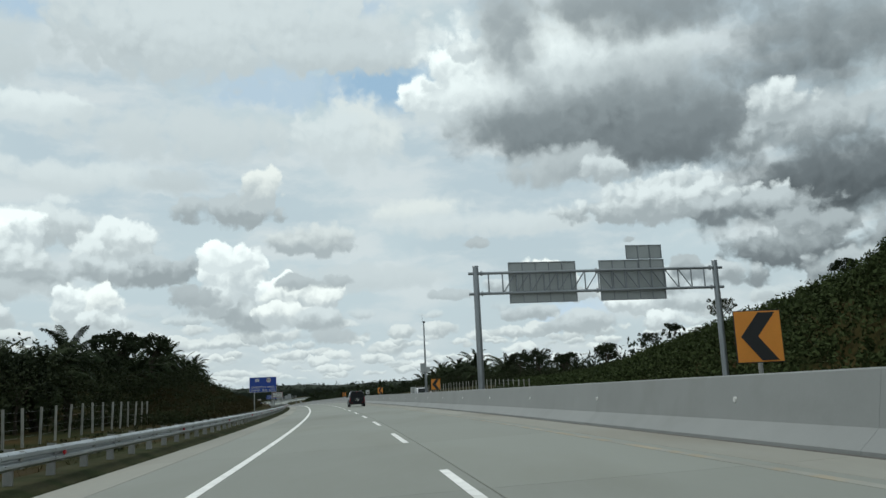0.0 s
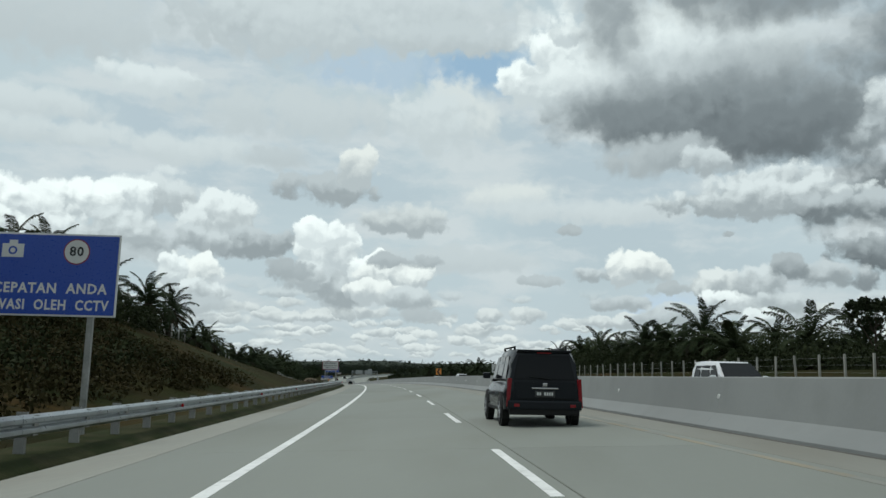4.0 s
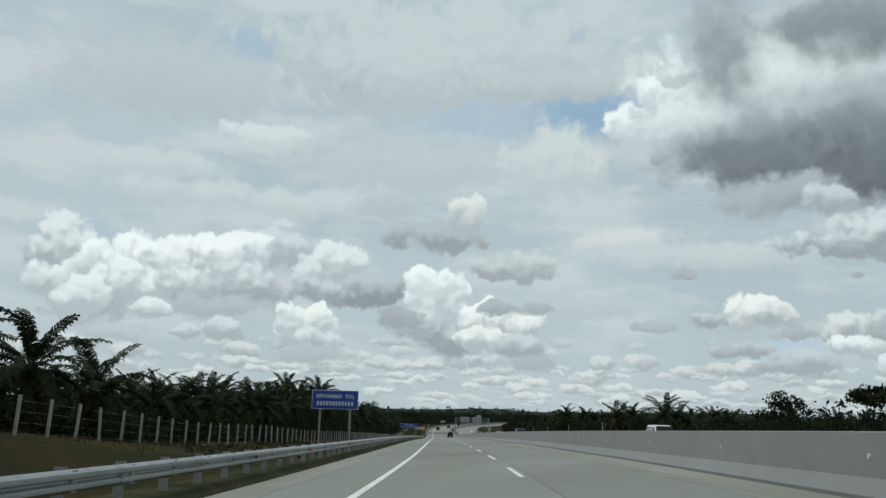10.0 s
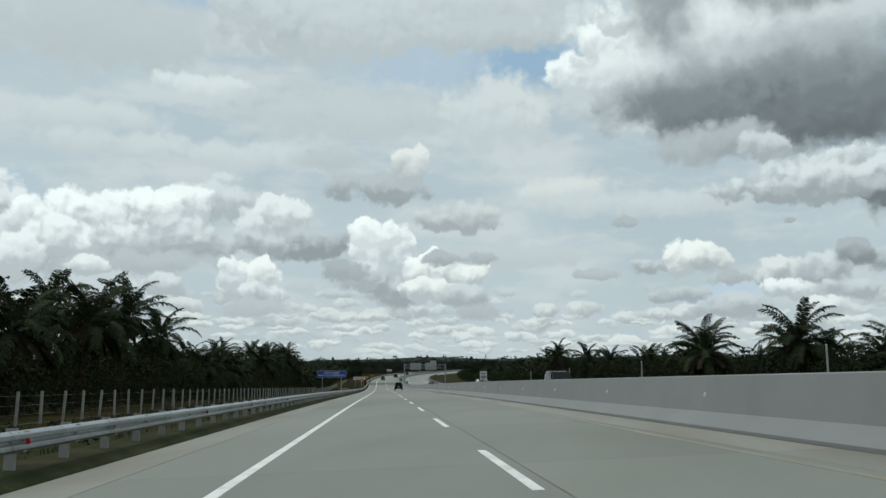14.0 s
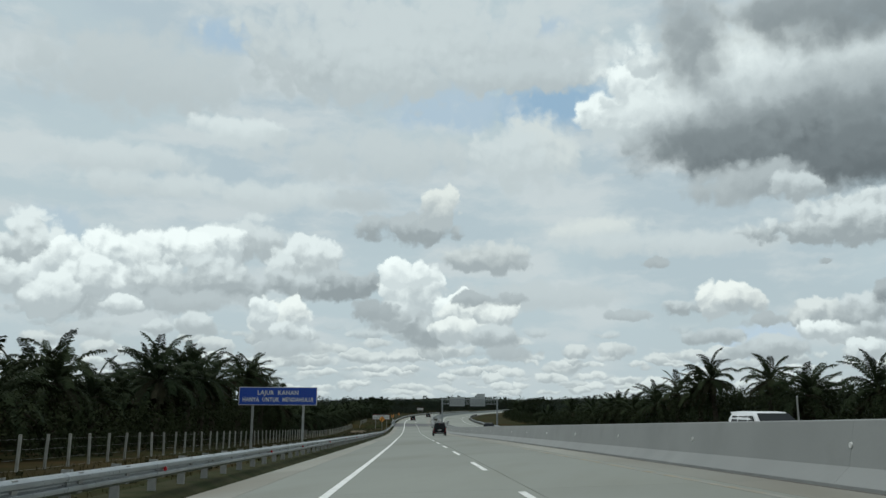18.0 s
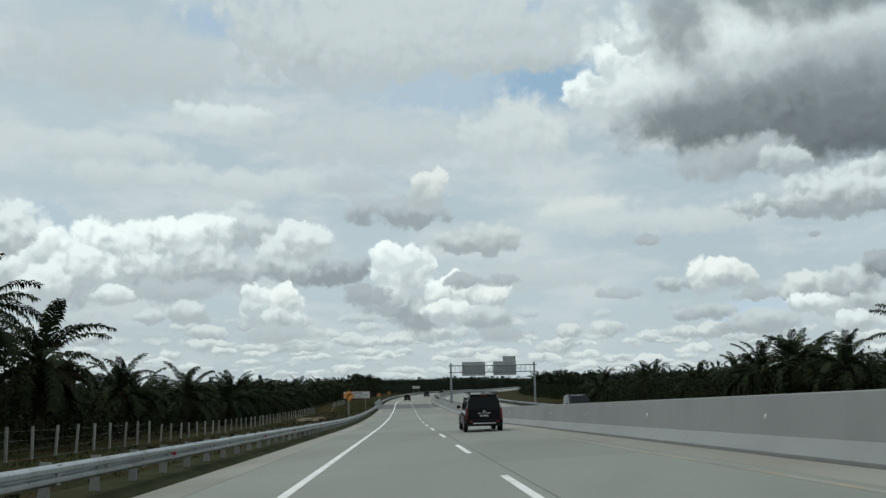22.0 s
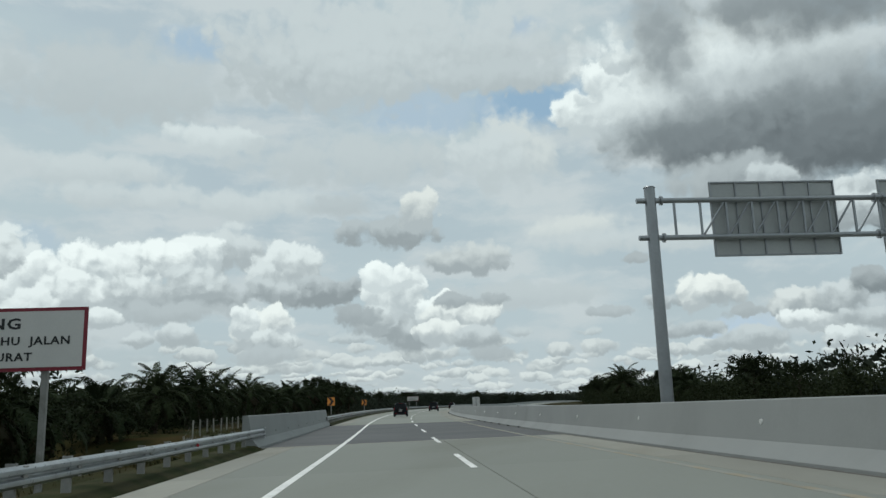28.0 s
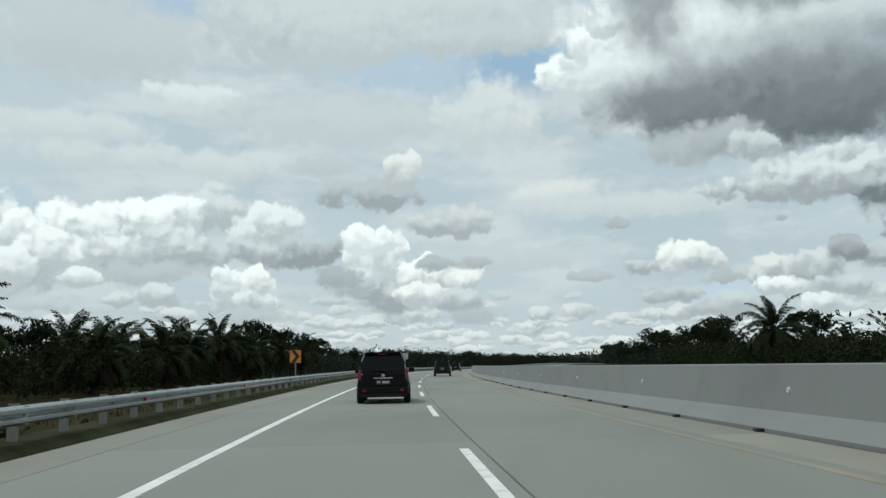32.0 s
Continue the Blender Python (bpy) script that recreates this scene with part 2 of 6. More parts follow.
col = cloud(col, 5.7, 24.8, 2.63, 3.51, tone(166), tone(156), 0.4, 1.4, 0.78, -0.1)
col = cloud(col, 16.2, 25.0, 7.58, 1.92, tone(146), tone(138), 0.35, 1.4, 0.78, -0.1)
col = cloud(col, 12.7, 26.0, 4.83, 1.10, tone(160), tone(150), 0.4, 1.3, 0.78, -0.1)
col = cloud(col, 9.9, 19.3, 6.93, 2.37, tone(186), tone(150), 0.35, 1.5, 0.78, -0.1)
col = cloud(col, 16.2, 18.9, 6.29, 3.21, tone(172), tone(140), 0.35, 1.5, 0.78, -0.1)
col = cloud(col, 9.9, 17.9, 8.13, 2.37, tone(150), tone(120), 0.35, 1.3, 0.78, 0.2)
col = cloud(col, 15.8, 17.2, 6.30, 2.92, tone(140), tone(114), 0.35, 1.3, 0.78, 0.1)
col = cloud(col, 6.9, 17.2, 3.79, 1.73, tone(136), tone(120), 0.4, 1.1, 0.78, -0.1)
col = cloud(col, 16.7, 15.9, 4.35, 1.78, tone(124), tone(108), 0.4, 1.1, 0.78, -0.1)
col = cloud(col, 21.0, 16.4, 8.10, 1.69, tone(130), tone(116), 0.35, 1.3, 0.78, -0.1)
col = cloud(col, 26.9, 21.0, 6.39, 3.34, tone(146), tone(116), 0.35, 1.4, 0.78, -0.1)
col = cloud(col, 26.3, 15.9, 5.00, 1.77, tone(196), tone(140), 0.5, 1.0, 0.78, -0.1)
col = cloud(col, 24.2, 17.6, 2.15, 1.21, tone(232), tone(172), 0.7, 0.7, 0.8, 0.12)
col = cloud(col, 27.6, 13.0, 7.22, 1.87, tone(124), tone(100), 0.4, 1.3, 0.78, -0.1)
col = cloud(col, 26.8, 11.5, 8.76, 2.38, tone(112), tone(88), 0.4, 1.2, 0.78, 0.1)
# ragged fringe below it
col = cloud(col, 7.6, 15.1, 2.96, 1.36, tone(190), tone(176), 0.7, 1.1, 0.78, -0.1)
col = cloud(col, 10.3, 15.3, 2.32, 1.04, tone(186), tone(166), 0.7, 1.1, 0.78, -0.1)
col = cloud(col, 13.9, 12.1, 3.36, 1.31, tone(212), tone(168), 0.9, 0.6, 0.9, 0.12)
col = cloud(col, 16.6, 13.4, 2.57, 0.99, tone(228), tone(176), 0.9, 0.6, 0.9, 0.12)
col = cloud(col, 11.9, 14.6, 1.40, 0.81, tone(214), tone(176), 1.0, 0.7, 0.8, 0.12)
col = cloud(col, 16.5, 12.1, 6.02, 1.23, tone(226), tone(168), 0.9, 0.6, 0.9, 0.12)
col = cloud(col, 21.9, 11.1, 3.86, 0.96, tone(196), tone(126), 0.9, 0.7, 0.8, 0.12)
col = cloud(col, 24.4, 8.5, 4.13, 1.84, tone(176), tone(118), 0.8, 0.6, 0.8, 0.12)
col = cloud(col, 21.0, 6.4, 1.18, 0.51, tone(150), tone(140), 0.9, 0.7, 0.5, -0.1)
col = cloud(col, 18.2, 6.7, 3.27, 0.76, tone(206), tone(158), 0.9, 0.7, 0.8, 0.12)
col = cloud(col, 26.8, 6.6, 2.24, 1.07, tone(190), tone(136), 0.9, 0.7, 0.8, 0.12)
# small heaps crowding towards the horizon: rows of separate puffs with flat shaded bases
for sx, sy, lo, hi, light, shade, shift in ((0.28, 0.85, 2.2, 6.2, 222, 184, (3.3, 1.7, 0)), (0.38, 1.4, 1.0, 4.6, 228, 186, (7.1, 4.2, 0)), (0.50, 1.9, 0.7, 3.0, 220, 188, (1.9, 8.4, 0))):
    q = wvec("MULTIPLY_ADD", carry[0], (sx, sy, 0), shift)
    vo = wnode("ShaderNodeTexVoronoi", voronoi_dimensions="2D", feature="F1")
    vo.inputs["Scale"].default_value = 1.0
    wt.links.new(q, vo.inputs["Vector"])
    kind = wnode("ShaderNodeSeparateColor")
    wt.links.new(vo.outputs["Color"], kind.inputs[0])
    away = wmath("SUBTRACT", wmath("ADD", vo.outputs["Distance"], wmath("MULTIPLY", kind.outputs[0], 0.30)), wmath("MULTIPLY", carry[1], 0.75))
    over = wmath("MULTIPLY", wramp(away, 0.52, 0.34), wmath("MULTIPLY", wramp(elev, lo, lo + 0.7), wramp(elev, hi, hi - 1.5)))
    local = wnode("ShaderNodeSeparateXYZ")
    wt.links.new(wvec("SUBTRACT", q, vo.outputs["Position"]), local.inputs[0])
    up = wmath("ADD", wmath("MULTIPLY", local.outputs[1], 2.6), wmath("ADD", wmath("MULTIPLY", carry[2], 2.6), wmath("MULTIPLY", kind.outputs[1], 0.5)))
    col = wmix(over, col, wmix(wramp(up, -0.6, 0.9), tone(shade), tone(light, 0.02)))
# heaps on the near side
col = cloud(col, -40.4, 10.4, 1.83, 1.96, tone(236), tone(182), 0.7, 0.4, 1.0, 0.12)
col = cloud(col, -40.3, 8.2, 1.57, 1.33, tone(244), tone(192), 0.7, 0.4, 1.0, 0.12)
col = cloud(col, -27.1, 11.3, 3.62, 1.62, tone(222), tone(184), 0.8, 0.6, 0.8, 0.12)
col = cloud(col, -31.3, 8.6, 6.13, 1.81, tone(212), tone(172), 0.7, 0.6, 0.9, 0.12)
col = cloud(col, -37.1, 7.7, 3.63, 1.73, tone(222), tone(182), 0.7, 0.5, 0.9, 0.12)
col = cloud(col, -28.7, 11.0, 2.06, 1.45, tone(250), tone(200), 0.6, 0.35, 1.0, 0.12)
col = cloud(col, -31.3, 10.5, 2.25, 1.58, tone(254), tone(196), 0.6, 0.35, 1.0, 0.12)
col = cloud(col, -33.4, 9.7, 1.69, 1.64, tone(250), tone(194), 0.6, 0.35, 1.0, 0.12)
col = cloud(col, -35.7, 10.0, 1.64, 1.61, tone(254), tone(200), 0.6, 0.35, 1.0, 0.12)
col = cloud(col, -37.3, 9.3, 1.72, 1.66, tone(253), tone(198), 0.6, 0.35, 1.0, 0.12)
col = cloud(col, -36.2, 8.3, 2.08, 1.53, tone(246), tone(192), 0.6, 0.4, 1.0, 0.12)
col = cloud(col, -38.6, 7.3, 1.67, 1.28, tone(244), tone(194), 0.6, 0.4, 1.0, 0.12)
col = cloud(col, -31.7, 8.8, 2.15, 1.28, tone(240), tone(186), 0.6, 0.45, 1.0, 0.12)
col = cloud(col, -29.1, 9.2, 2.59, 1.22, tone(226), tone(178), 0.6, 0.5, 1.0, 0.12)
col = cloud(col, -30.8, 7.2, 5.05, 0.76, tone(196), tone(186), 0.8, 0.8, 0.6, -0.1)
col = cloud(col, -34.6, 6.8, 1.54, 0.59, tone(240), tone(191), 0.8, 0.5, 0.8, 0.12)
col = cloud(col, -22.1, 10.4, 2.37, 1.50, tone(238), tone(190), 0.6, 0.35, 1.0, 0.12)
col = cloud(col, -23.8, 9.5, 1.63, 1.02, tone(230), tone(186), 0.7, 0.4, 1.0, 0.12)
col = cloud(col, -20.6, 8.8, 3.96, 1.03, tone(204), tone(158), 0.7, 0.45, 0.9, 0.37)
col = cloud(col, -23.2, 8.7, 2.34, 0.86, tone(212), tone(168), 0.7, 0.5, 0.9, 0.12)
col = cloud(col, -23.8, 6.2, 2.08, 1.64, tone(248, 0.02), tone(192), 0.6, 0.35, 1.0, 0.12)
col = cloud(col, -25.0, 6.7, 1.07, 0.93, tone(246), tone(200), 0.7, 0.35, 1.0, 0.12)
col = cloud(col, -22.7, 5.3, 1.55, 0.94, tone(232), tone(182), 0.7, 0.45, 1.0, 0.12)
col = cloud(col, -23.8, 4.4, 2.68, 0.54, tone(198), tone(188), 0.8, 0.8, 0.6, -0.1)
col = cloud(col, -29.4, 5.7, 1.31, 0.68, tone(224), tone(184), 0.8, 0.6, 0.8, 0.12)
col = cloud(col, -32.1, 5.4, 1.06, 0.45, tone(220), tone(184), 0.8, 0.6, 0.8, 0.12)
col = cloud(col, -36.2, 5.1, 1.99, 0.51, tone(206), tone(192), 0.9, 0.8, 0.6, -0.1)
# the white tower and its neighbours
col = cloud(col, -14.1, 6.2, 2.33, 1.92, tone(214), tone(168), 0.7, 0.6, 0.9, 0.12)
col = cloud(col, -15.3, 8.0, 1.94, 1.76, tone(252), tone(204), 0.6, 0.35, 0.9, 0.12)
col = cloud(col, -13.6, 8.4, 1.38, 1.52, tone(248), tone(200), 0.6, 0.35, 0.9, 0.12)
col = cloud(col, -15.8, 9.6, 1.46, 1.12, tone(255), tone(220), 0.6, 0.3, 0.9, 0.12)
col = cloud(col, -14.0, 9.6, 1.38, 1.04, tone(254), tone(216), 0.6, 0.3, 0.9, 0.12)
col = cloud(col, -16.5, 6.7, 1.44, 1.04, tone(226), tone(178), 0.7, 0.5, 0.9, 0.12)
col = cloud(col, -17.4, 7.0, 1.44, 0.80, tone(184), tone(172), 0.8, 0.5, 0.6, -0.1)
col = cloud(col, -11.5, 7.1, 1.45, 1.28, tone(254), tone(210), 0.7, 0.35, 0.9, 0.12)
col = cloud(col, -9.8, 6.6, 2.50, 1.44, tone(246, 0.02), tone(192), 0.6, 0.35, 1.0, 0.12)
col = cloud(col, -11.2, 5.5, 1.85, 0.80, tone(244, 0.02), tone(192), 0.7, 0.4, 1.0, 0.12)
col = cloud(col, -9.3, 7.8, 2.10, 0.56, tone(190), tone(176), 0.9, 0.6, 0.6, -0.1)
col = cloud(col, -8.6, 5.2, 2.00, 0.72, tone(216), tone(176), 0.8, 0.6, 0.9, 0.12)
col = cloud(col, -15.0, 12.7, 3.07, 0.96, tone(196), tone(166), 0.9, 0.6, 0.8, 0.12)
col = cloud(col, -12.7, 14.3, 1.16, 1.28, tone(232, 0.04), tone(190), 0.8, 0.45, 0.9, 0.12)
col = cloud(col, -9.2, 10.8, 2.69, 1.12, tone(216, 0.02), tone(176), 0.8, 0.6, 0.8, 0.12)
col = cloud(col, 2.2, 10.2, 0.92, 0.35, tone(188), tone(178), 1.0, 0.7, 0.5, -0.1)
col = cloud(col, 13.4, 9.7, 0.47, 0.18, tone(182), tone(176), 1.0, 0.7, 0.4, -0.1)
col = cloud(col, -7.6, 3.9, 1.59, 0.63, tone(190), tone(182), 0.9, 0.7, 0.6, -0.1)
# heaps on the far side
col = cloud(col, 4.5, 7.1, 1.79, 0.54, tone(212), tone(172), 0.9, 0.6, 0.8, 0.12)
col = cloud(col, 6.7, 7.3, 1.68, 1.29, tone(246, 0.03), tone(192), 0.6, 0.35, 1.0, 0.12)
col = cloud(col, 8.0, 7.0, 1.22, 0.98, tone(236, 0.03), tone(182), 0.6, 0.4, 1.0, 0.12)
col = cloud(col, 9.2, 6.0, 1.76, 0.34, tone(190), tone(180), 1.0, 0.7, 0.6, -0.1)
col = cloud(col, 0.5, 6.6, 1.70, 0.35, tone(196), tone(184), 1.0, 0.7, 0.6, -0.1)
col = cloud(col, 6.3, 5.2, 1.82, 0.53, tone(206), tone(174), 0.9, 0.6, 0.8, 0.12)
col = cloud(col, 12.6, 6.2, 2.01, 0.95, tone(228, 0.02), tone(178), 0.7, 0.45, 1.0, 0.12)
col = cloud(col, 13.1, 5.0, 1.86, 0.62, tone(246), tone(192), 0.7, 0.4, 1.0, 0.12)
col = cloud(col, 15.6, 6.3, 1.79, 1.14, tone(220), tone(170), 0.7, 0.5, 1.0, 0.12)
col = cloud(col, 17.1, 7.1, 1.12, 0.92, tone(184), tone(144), 0.7, 0.5, 0.8, 0.12)
col = cloud(col, 16.5, 5.0, 1.88, 0.70, tone(214), tone(176), 0.8, 0.6, 0.9, 0.12)
col = cloud(col, 9.8, 4.3, 2.08, 0.74, tone(212), tone(178), 0.9, 0.6, 0.9, 0.12)
col = cloud(col, 15.2, 4.0, 1.60, 0.57, tone(236), tone(188), 0.8, 0.5, 1.0, 0.12)

out = wnode("ShaderNodeOutputWorld")
bg = wnode("ShaderNodeBackground")
bg.inputs["Strength"].default_value = 1.0
wt.links.new(col, bg.inputs["Color"])
wt.links.new(bg.outputs[0], out.inputs[0])
world.cycles.sampling_method = "MANUAL"
world.cycles.sample_map_resolution = 512

lamp = bpy.data.lights.new("sun", "SUN")
lamp.energy, lamp.angle, lamp.color = 1.3, radians(12), (1.0, 0.985, 0.95)
sun = new("sun", lamp)
sun.matrix_world = look((0, 0, 0), (-math.sin(radians(-85)) * math.cos(radians(66)), -math.cos(radians(-85)) * math.cos(radians(66)), -math.sin(radians(66))))

# ---- materials ----
MATS = {}


def material(name, base, rough=0.7, metal=0.0, var=0.18, big=0.6, fine=30.0, bump=0.15, spread=0.0, second=None, cut=(0.5, 0.7), stretch=(1, 1, 1)):
    """A surface with wear at two scales; second: a colour of patches and stains; spread: how far copies differ."""
    m = bpy.data.materials.new(name)
    m.use_nodes = True
    nt = m.node_tree
    bs = nt.nodes["Principled BSDF"]
    bs.inputs["Metallic"].default_value = metal
    tc = nt.nodes.new("ShaderNodeTexCoord")
    mp = nt.nodes.new("ShaderNodeMapping")
    mp.inputs["Scale"].default_value = stretch
    nt.links.new(tc.outputs["Object"], mp.inputs[0])

    def noisy(scale, detail=4):
        nz = nt.nodes.new("ShaderNodeTexNoise")
        nz.inputs["Scale"].default_value = scale
        nz.inputs["Detail"].default_value = detail
        nt.links.new(mp.outputs[0], nz.inputs["Vector"])
        return nz.outputs["Fac"]

    def ramp(v, lo, hi, a, b):
        nd = nt.nodes.new("ShaderNodeMapRange")
        nt.links.new(v, nd.inputs["Value"])
        for k, x in (("From Min", lo), ("From Max", hi), ("To Min", a), ("To Max", b)):
            nd.inputs[k].default_value = x
        return nd.outputs["Result"]

    a, b = noisy(big), noisy(fine)
    k = nt.nodes.new("ShaderNodeMath")
    k.operation = "MULTIPLY"
    nt.links.new(ramp(a, 0.25, 0.75, 1 - var, 1 + var), k.inputs[0])
    nt.links.new(ramp(b, 0.25, 0.75, 1 - var * 0.6, 1 + var * 0.6), k.inputs[1])
    if spread:
        oi = nt.nodes.new("ShaderNodeObjectInfo")
        k2 = nt.nodes.new("ShaderNodeMath")
        k2.operation = "MULTIPLY"
        nt.links.new(k.outputs[0], k2.inputs[0])
        nt.links.new(ramp(oi.outputs["Random"], 0, 1, 1 - spread, 1 + spread), k2.inputs[1])
        k = k2
    tint = nt.nodes.new("ShaderNodeMix")
    tint.data_type = "RGBA"
    tint.inputs[6].default_value = (*base, 1)
    tint.inputs[7].default_value = (*(second or base), 1)
    nt.links.new(ramp(noisy(big * 2.3, 6), cut[0], cut[1], 0, 1), tint.inputs[0])
    sc = nt.nodes.new("ShaderNodeVectorMath")
    sc.operation = "SCALE"
    nt.links.new(tint.outputs[2], sc.inputs[0])
    nt.links.new(k.outputs[0], sc.inputs["Scale"])
    nt.links.new(sc.outputs[0], bs.inputs["Base Color"])
    nt.links.new(ramp(b, 0.3, 0.7, max(rough - 0.1, 0.02), min(rough + 0.1, 1)), bs.inputs["Roughness"])
    if bump:
        bp = nt.nodes.new("ShaderNodeBump")
        bp.inputs["Strength"].default_value = bump
        bp.inputs["Distance"].default_value = 0.02
        nt.links.new(b, bp.inputs["Height"])
        nt.links.new(bp.outputs[0], bs.inputs["Normal"])
    MATS[name] = m
    return m


def leafy(name, base, second, var=0.35):
    """Leaves: two greens that differ from leaf to leaf and plant to plant, with some light through them."""
    m = bpy.data.materials.new(name)
    m.use_nodes = True
    nt = m.node_tree
    bs = nt.nodes["Principled BSDF"]
    geo = nt.nodes.new("ShaderNodeNewGeometry")
    oi = nt.nodes.new("ShaderNodeObjectInfo")
    ad = nt.nodes.new("ShaderNodeMath")
    ad.operation = "ADD"
    nt.links.new(geo.outputs["Random Per Island"], ad.inputs[0])
    nt.links.new(oi.outputs["Random"], ad.inputs[1])
    fr = nt.nodes.new("ShaderNodeMath")
    fr.operation = "MULTIPLY"
    fr.inputs[1].default_value = 0.5
    nt.links.new(ad.outputs[0], fr.inputs[0])
    mx = nt.nodes.new("ShaderNodeMix")
    mx.data_type = "RGBA"
    mx.inputs[6].default_value = (*base, 1)
    mx.inputs[7].default_value = (*second, 1)
    nt.links.new(fr.outputs[0], mx.inputs[0])
    nt.links.new(mx.outputs[2], bs.inputs["Base Color"])
    bs.inputs["Roughness"].default_value = 0.7
    bs.inputs["Specular IOR Level"].default_value = 0.04
    MATS[name] = m
    return m


concrete = material("road_concrete", (0.206, 0.217, 0.190), 0.85, var=0.12, big=0.12, fine=9.0, bump=0.10, spread=0.06, second=(0.178, 0.184, 0.155), cut=(0.48, 0.72), stretch=(1, 0.25, 1))
shoulder_concrete = material("shoulder_concrete", (0.250, 0.250, 0.216), 0.88, var=0.15, big=0.15, fine=8.0, bump=0.12, spread=0.08, second=(0.205, 0.195, 0.160), cut=(0.45, 0.7), stretch=(1, 0.25, 1))
asphalt = material("bridge_asphalt", (0.085, 0.088, 0.088), 0.85, var=0.2, big=0.3, fine=25.0, bump=0.25)
joint_black = material("joint_filler", (0.10, 0.095, 0.085), 0.9, var=0.2)
barrier_concrete = material("barrier_concrete", (0.224, 0.236, 0.229), 0.82, var=0.09, big=0.35, fine=14.0, bump=0.08, spread=0.03, second=(0.194, 0.203, 0.194), cut=(0.55, 0.85))
paint_white = material("road_paint_white", (0.72, 0.72, 0.69), 0.7, var=0.12, big=1.5, fine=20.0, second=(0.5, 0.5, 0.47), cut=(0.52, 0.75))
paint_yellow = material("road_paint_yellow", (0.255, 0.222, 0.160), 0.8, var=0.2, big=0.5, fine=10.0, second=(0.225, 0.225, 0.195), cut=(0.42, 0.55))
galvanised = material("galvanised_steel", (0.32, 0.345, 0.36), 0.36, 0.8, var=0.16, big=0.9, fine=18.0, bump=0.05, spread=0.08, second=(0.24, 0.25, 0.255), cut=(0.5, 0.8))
post_steel = material("post_steel", (0.25, 0.25, 0.235), 0.7, 0.0, var=0.22, big=2.0, fine=20.0, bump=0.08, spread=0.15, second=(0.15, 0.145, 0.12), cut=(0.5, 0.8))
gantry_steel = material("gantry_steel", (0.28, 0.295, 0.305), 0.4, 0.7, var=0.12, big=0.8, fine=14.0, bump=0.05, second=(0.24, 0.25, 0.26), cut=(0.5, 0.8))
panel_back = material("panel_back", (0.37, 0.385, 0.38), 0.55, 0.2, var=0.10, big=0.7, fine=12.0, bump=0.04)
sign_blue = material("sign_blue", (0.008, 0.048, 0.30), 0.35, var=0.08, big=1.2, fine=30, bump=0.0)
sign_white = material("sign_white", (0.54, 0.535, 0.515), 0.4, var=0.05, big=1.2, fine=30, bump=0.0)
sign_red = material("sign_red", (0.18, 0.008, 0.022), 0.4, var=0.08, big=1.2, fine=30, bump=0.0)
sign_orange = material("sign_orange", (0.72, 0.26, 0.035), 0.4, var=0.06, big=1.2, fine=30, bump=0.0)
sign_black = material("sign_black", (0.012, 0.012, 0.013), 0.45, var=0.1, big=1.2, fine=30, bump=0.0)
reflector_red = material("reflector_red", (0.45, 0.015, 0.02), 0.25, var=0.1, bump=0.0)
reflector_white = material("reflector_white", (0.62, 0.62, 0.6), 0.3, var=0.1, bump=0.0)
fence_white = material("fence_post", (0.27, 0.265, 0.235), 0.85, var=0.2, big=2.0, fine=15.0, spread=0.2, second=(0.25, 0.23, 0.19), cut=(0.5, 0.75))
wire_grey = material("wire", (0.25, 0.25, 0.24), 0.5, 0.6, var=0.1, bump=0.0)
grass = material("grass_ground", (0.020, 0.024, 0.008), 0.95, var=0.35, big=0.08, fine=2.5, bump=0.6, second=(0.042, 0.028, 0.011), cut=(0.40, 0.68))
dry_grass = material("dry_grass", (0.105, 0.085, 0.040), 0.95, var=0.3, big=0.2, fine=3.0, bump=0.6, second=(0.06, 0.065, 0.025), cut=(0.45, 0.65))
earth = material("bare_earth", (0.115, 0.095, 0.068), 0.95, var=0.4, big=0.4, fine=4.0, bump=0.5)
verge_turf = material("verge_turf", (0.046, 0.045, 0.024), 0.95, var=0.3, big=0.5, fine=14.0, bump=0.6, second=(0.028, 0.034, 0.015), cut=(0.42, 0.62))
palm_green = leafy("palm_leaf", (0.013, 0.021, 0.010), (0.034, 0.044, 0.020))
palm_dry = leafy("palm_dry_leaf", (0.034, 0.026, 0.015), (0.018, 0.021, 0.011))
bush_green = leafy("bush_leaf", (0.012, 0.018, 0.008), (0.030, 0.037, 0.016))
tree_green = leafy("tree_leaf", (0.012, 0.018, 0.009), (0.028, 0.036, 0.017))
# leaves of the far woods and ridge: haze put in as paler, bluer green
hazy_green = leafy("hazy_leaf", (0.018, 0.025, 0.017), (0.032, 0.040, 0.028))
straw = leafy("straw", (0.052, 0.048, 0.024), (0.030, 0.037, 0.016))
# scrub of the hill face: greener, and lightened in colour as if lit
lit_hill_green = leafy("lit_hill_leaf", (0.022, 0.034, 0.012), (0.046, 0.060, 0.022))
dull_straw = leafy("dull_straw", (0.040, 0.029, 0.012), (0.026, 0.026, 0.010))
bark = material("palm_bark", (0.045, 0.038, 0.029), 0.95, var=0.35, big=2.0, fine=9.0, bump=0.8)
car_black = material("car_paint_black", (0.006, 0.0065, 0.008), 0.18, 0.0, var=0.05, bump=0.0)
car_dark = material("car_paint_dark_grey", (0.013, 0.015, 0.018), 0.18, 0.0, var=0.05, bump=0.0)
car_white = material("car_paint_white", (0.66, 0.67, 0.68), 0.2, 0.0, var=0.04, bump=0.0)
car_silver = material("car_paint_silver", (0.36, 0.37, 0.38), 0.25, 0.5, var=0.04, bump=0.0)
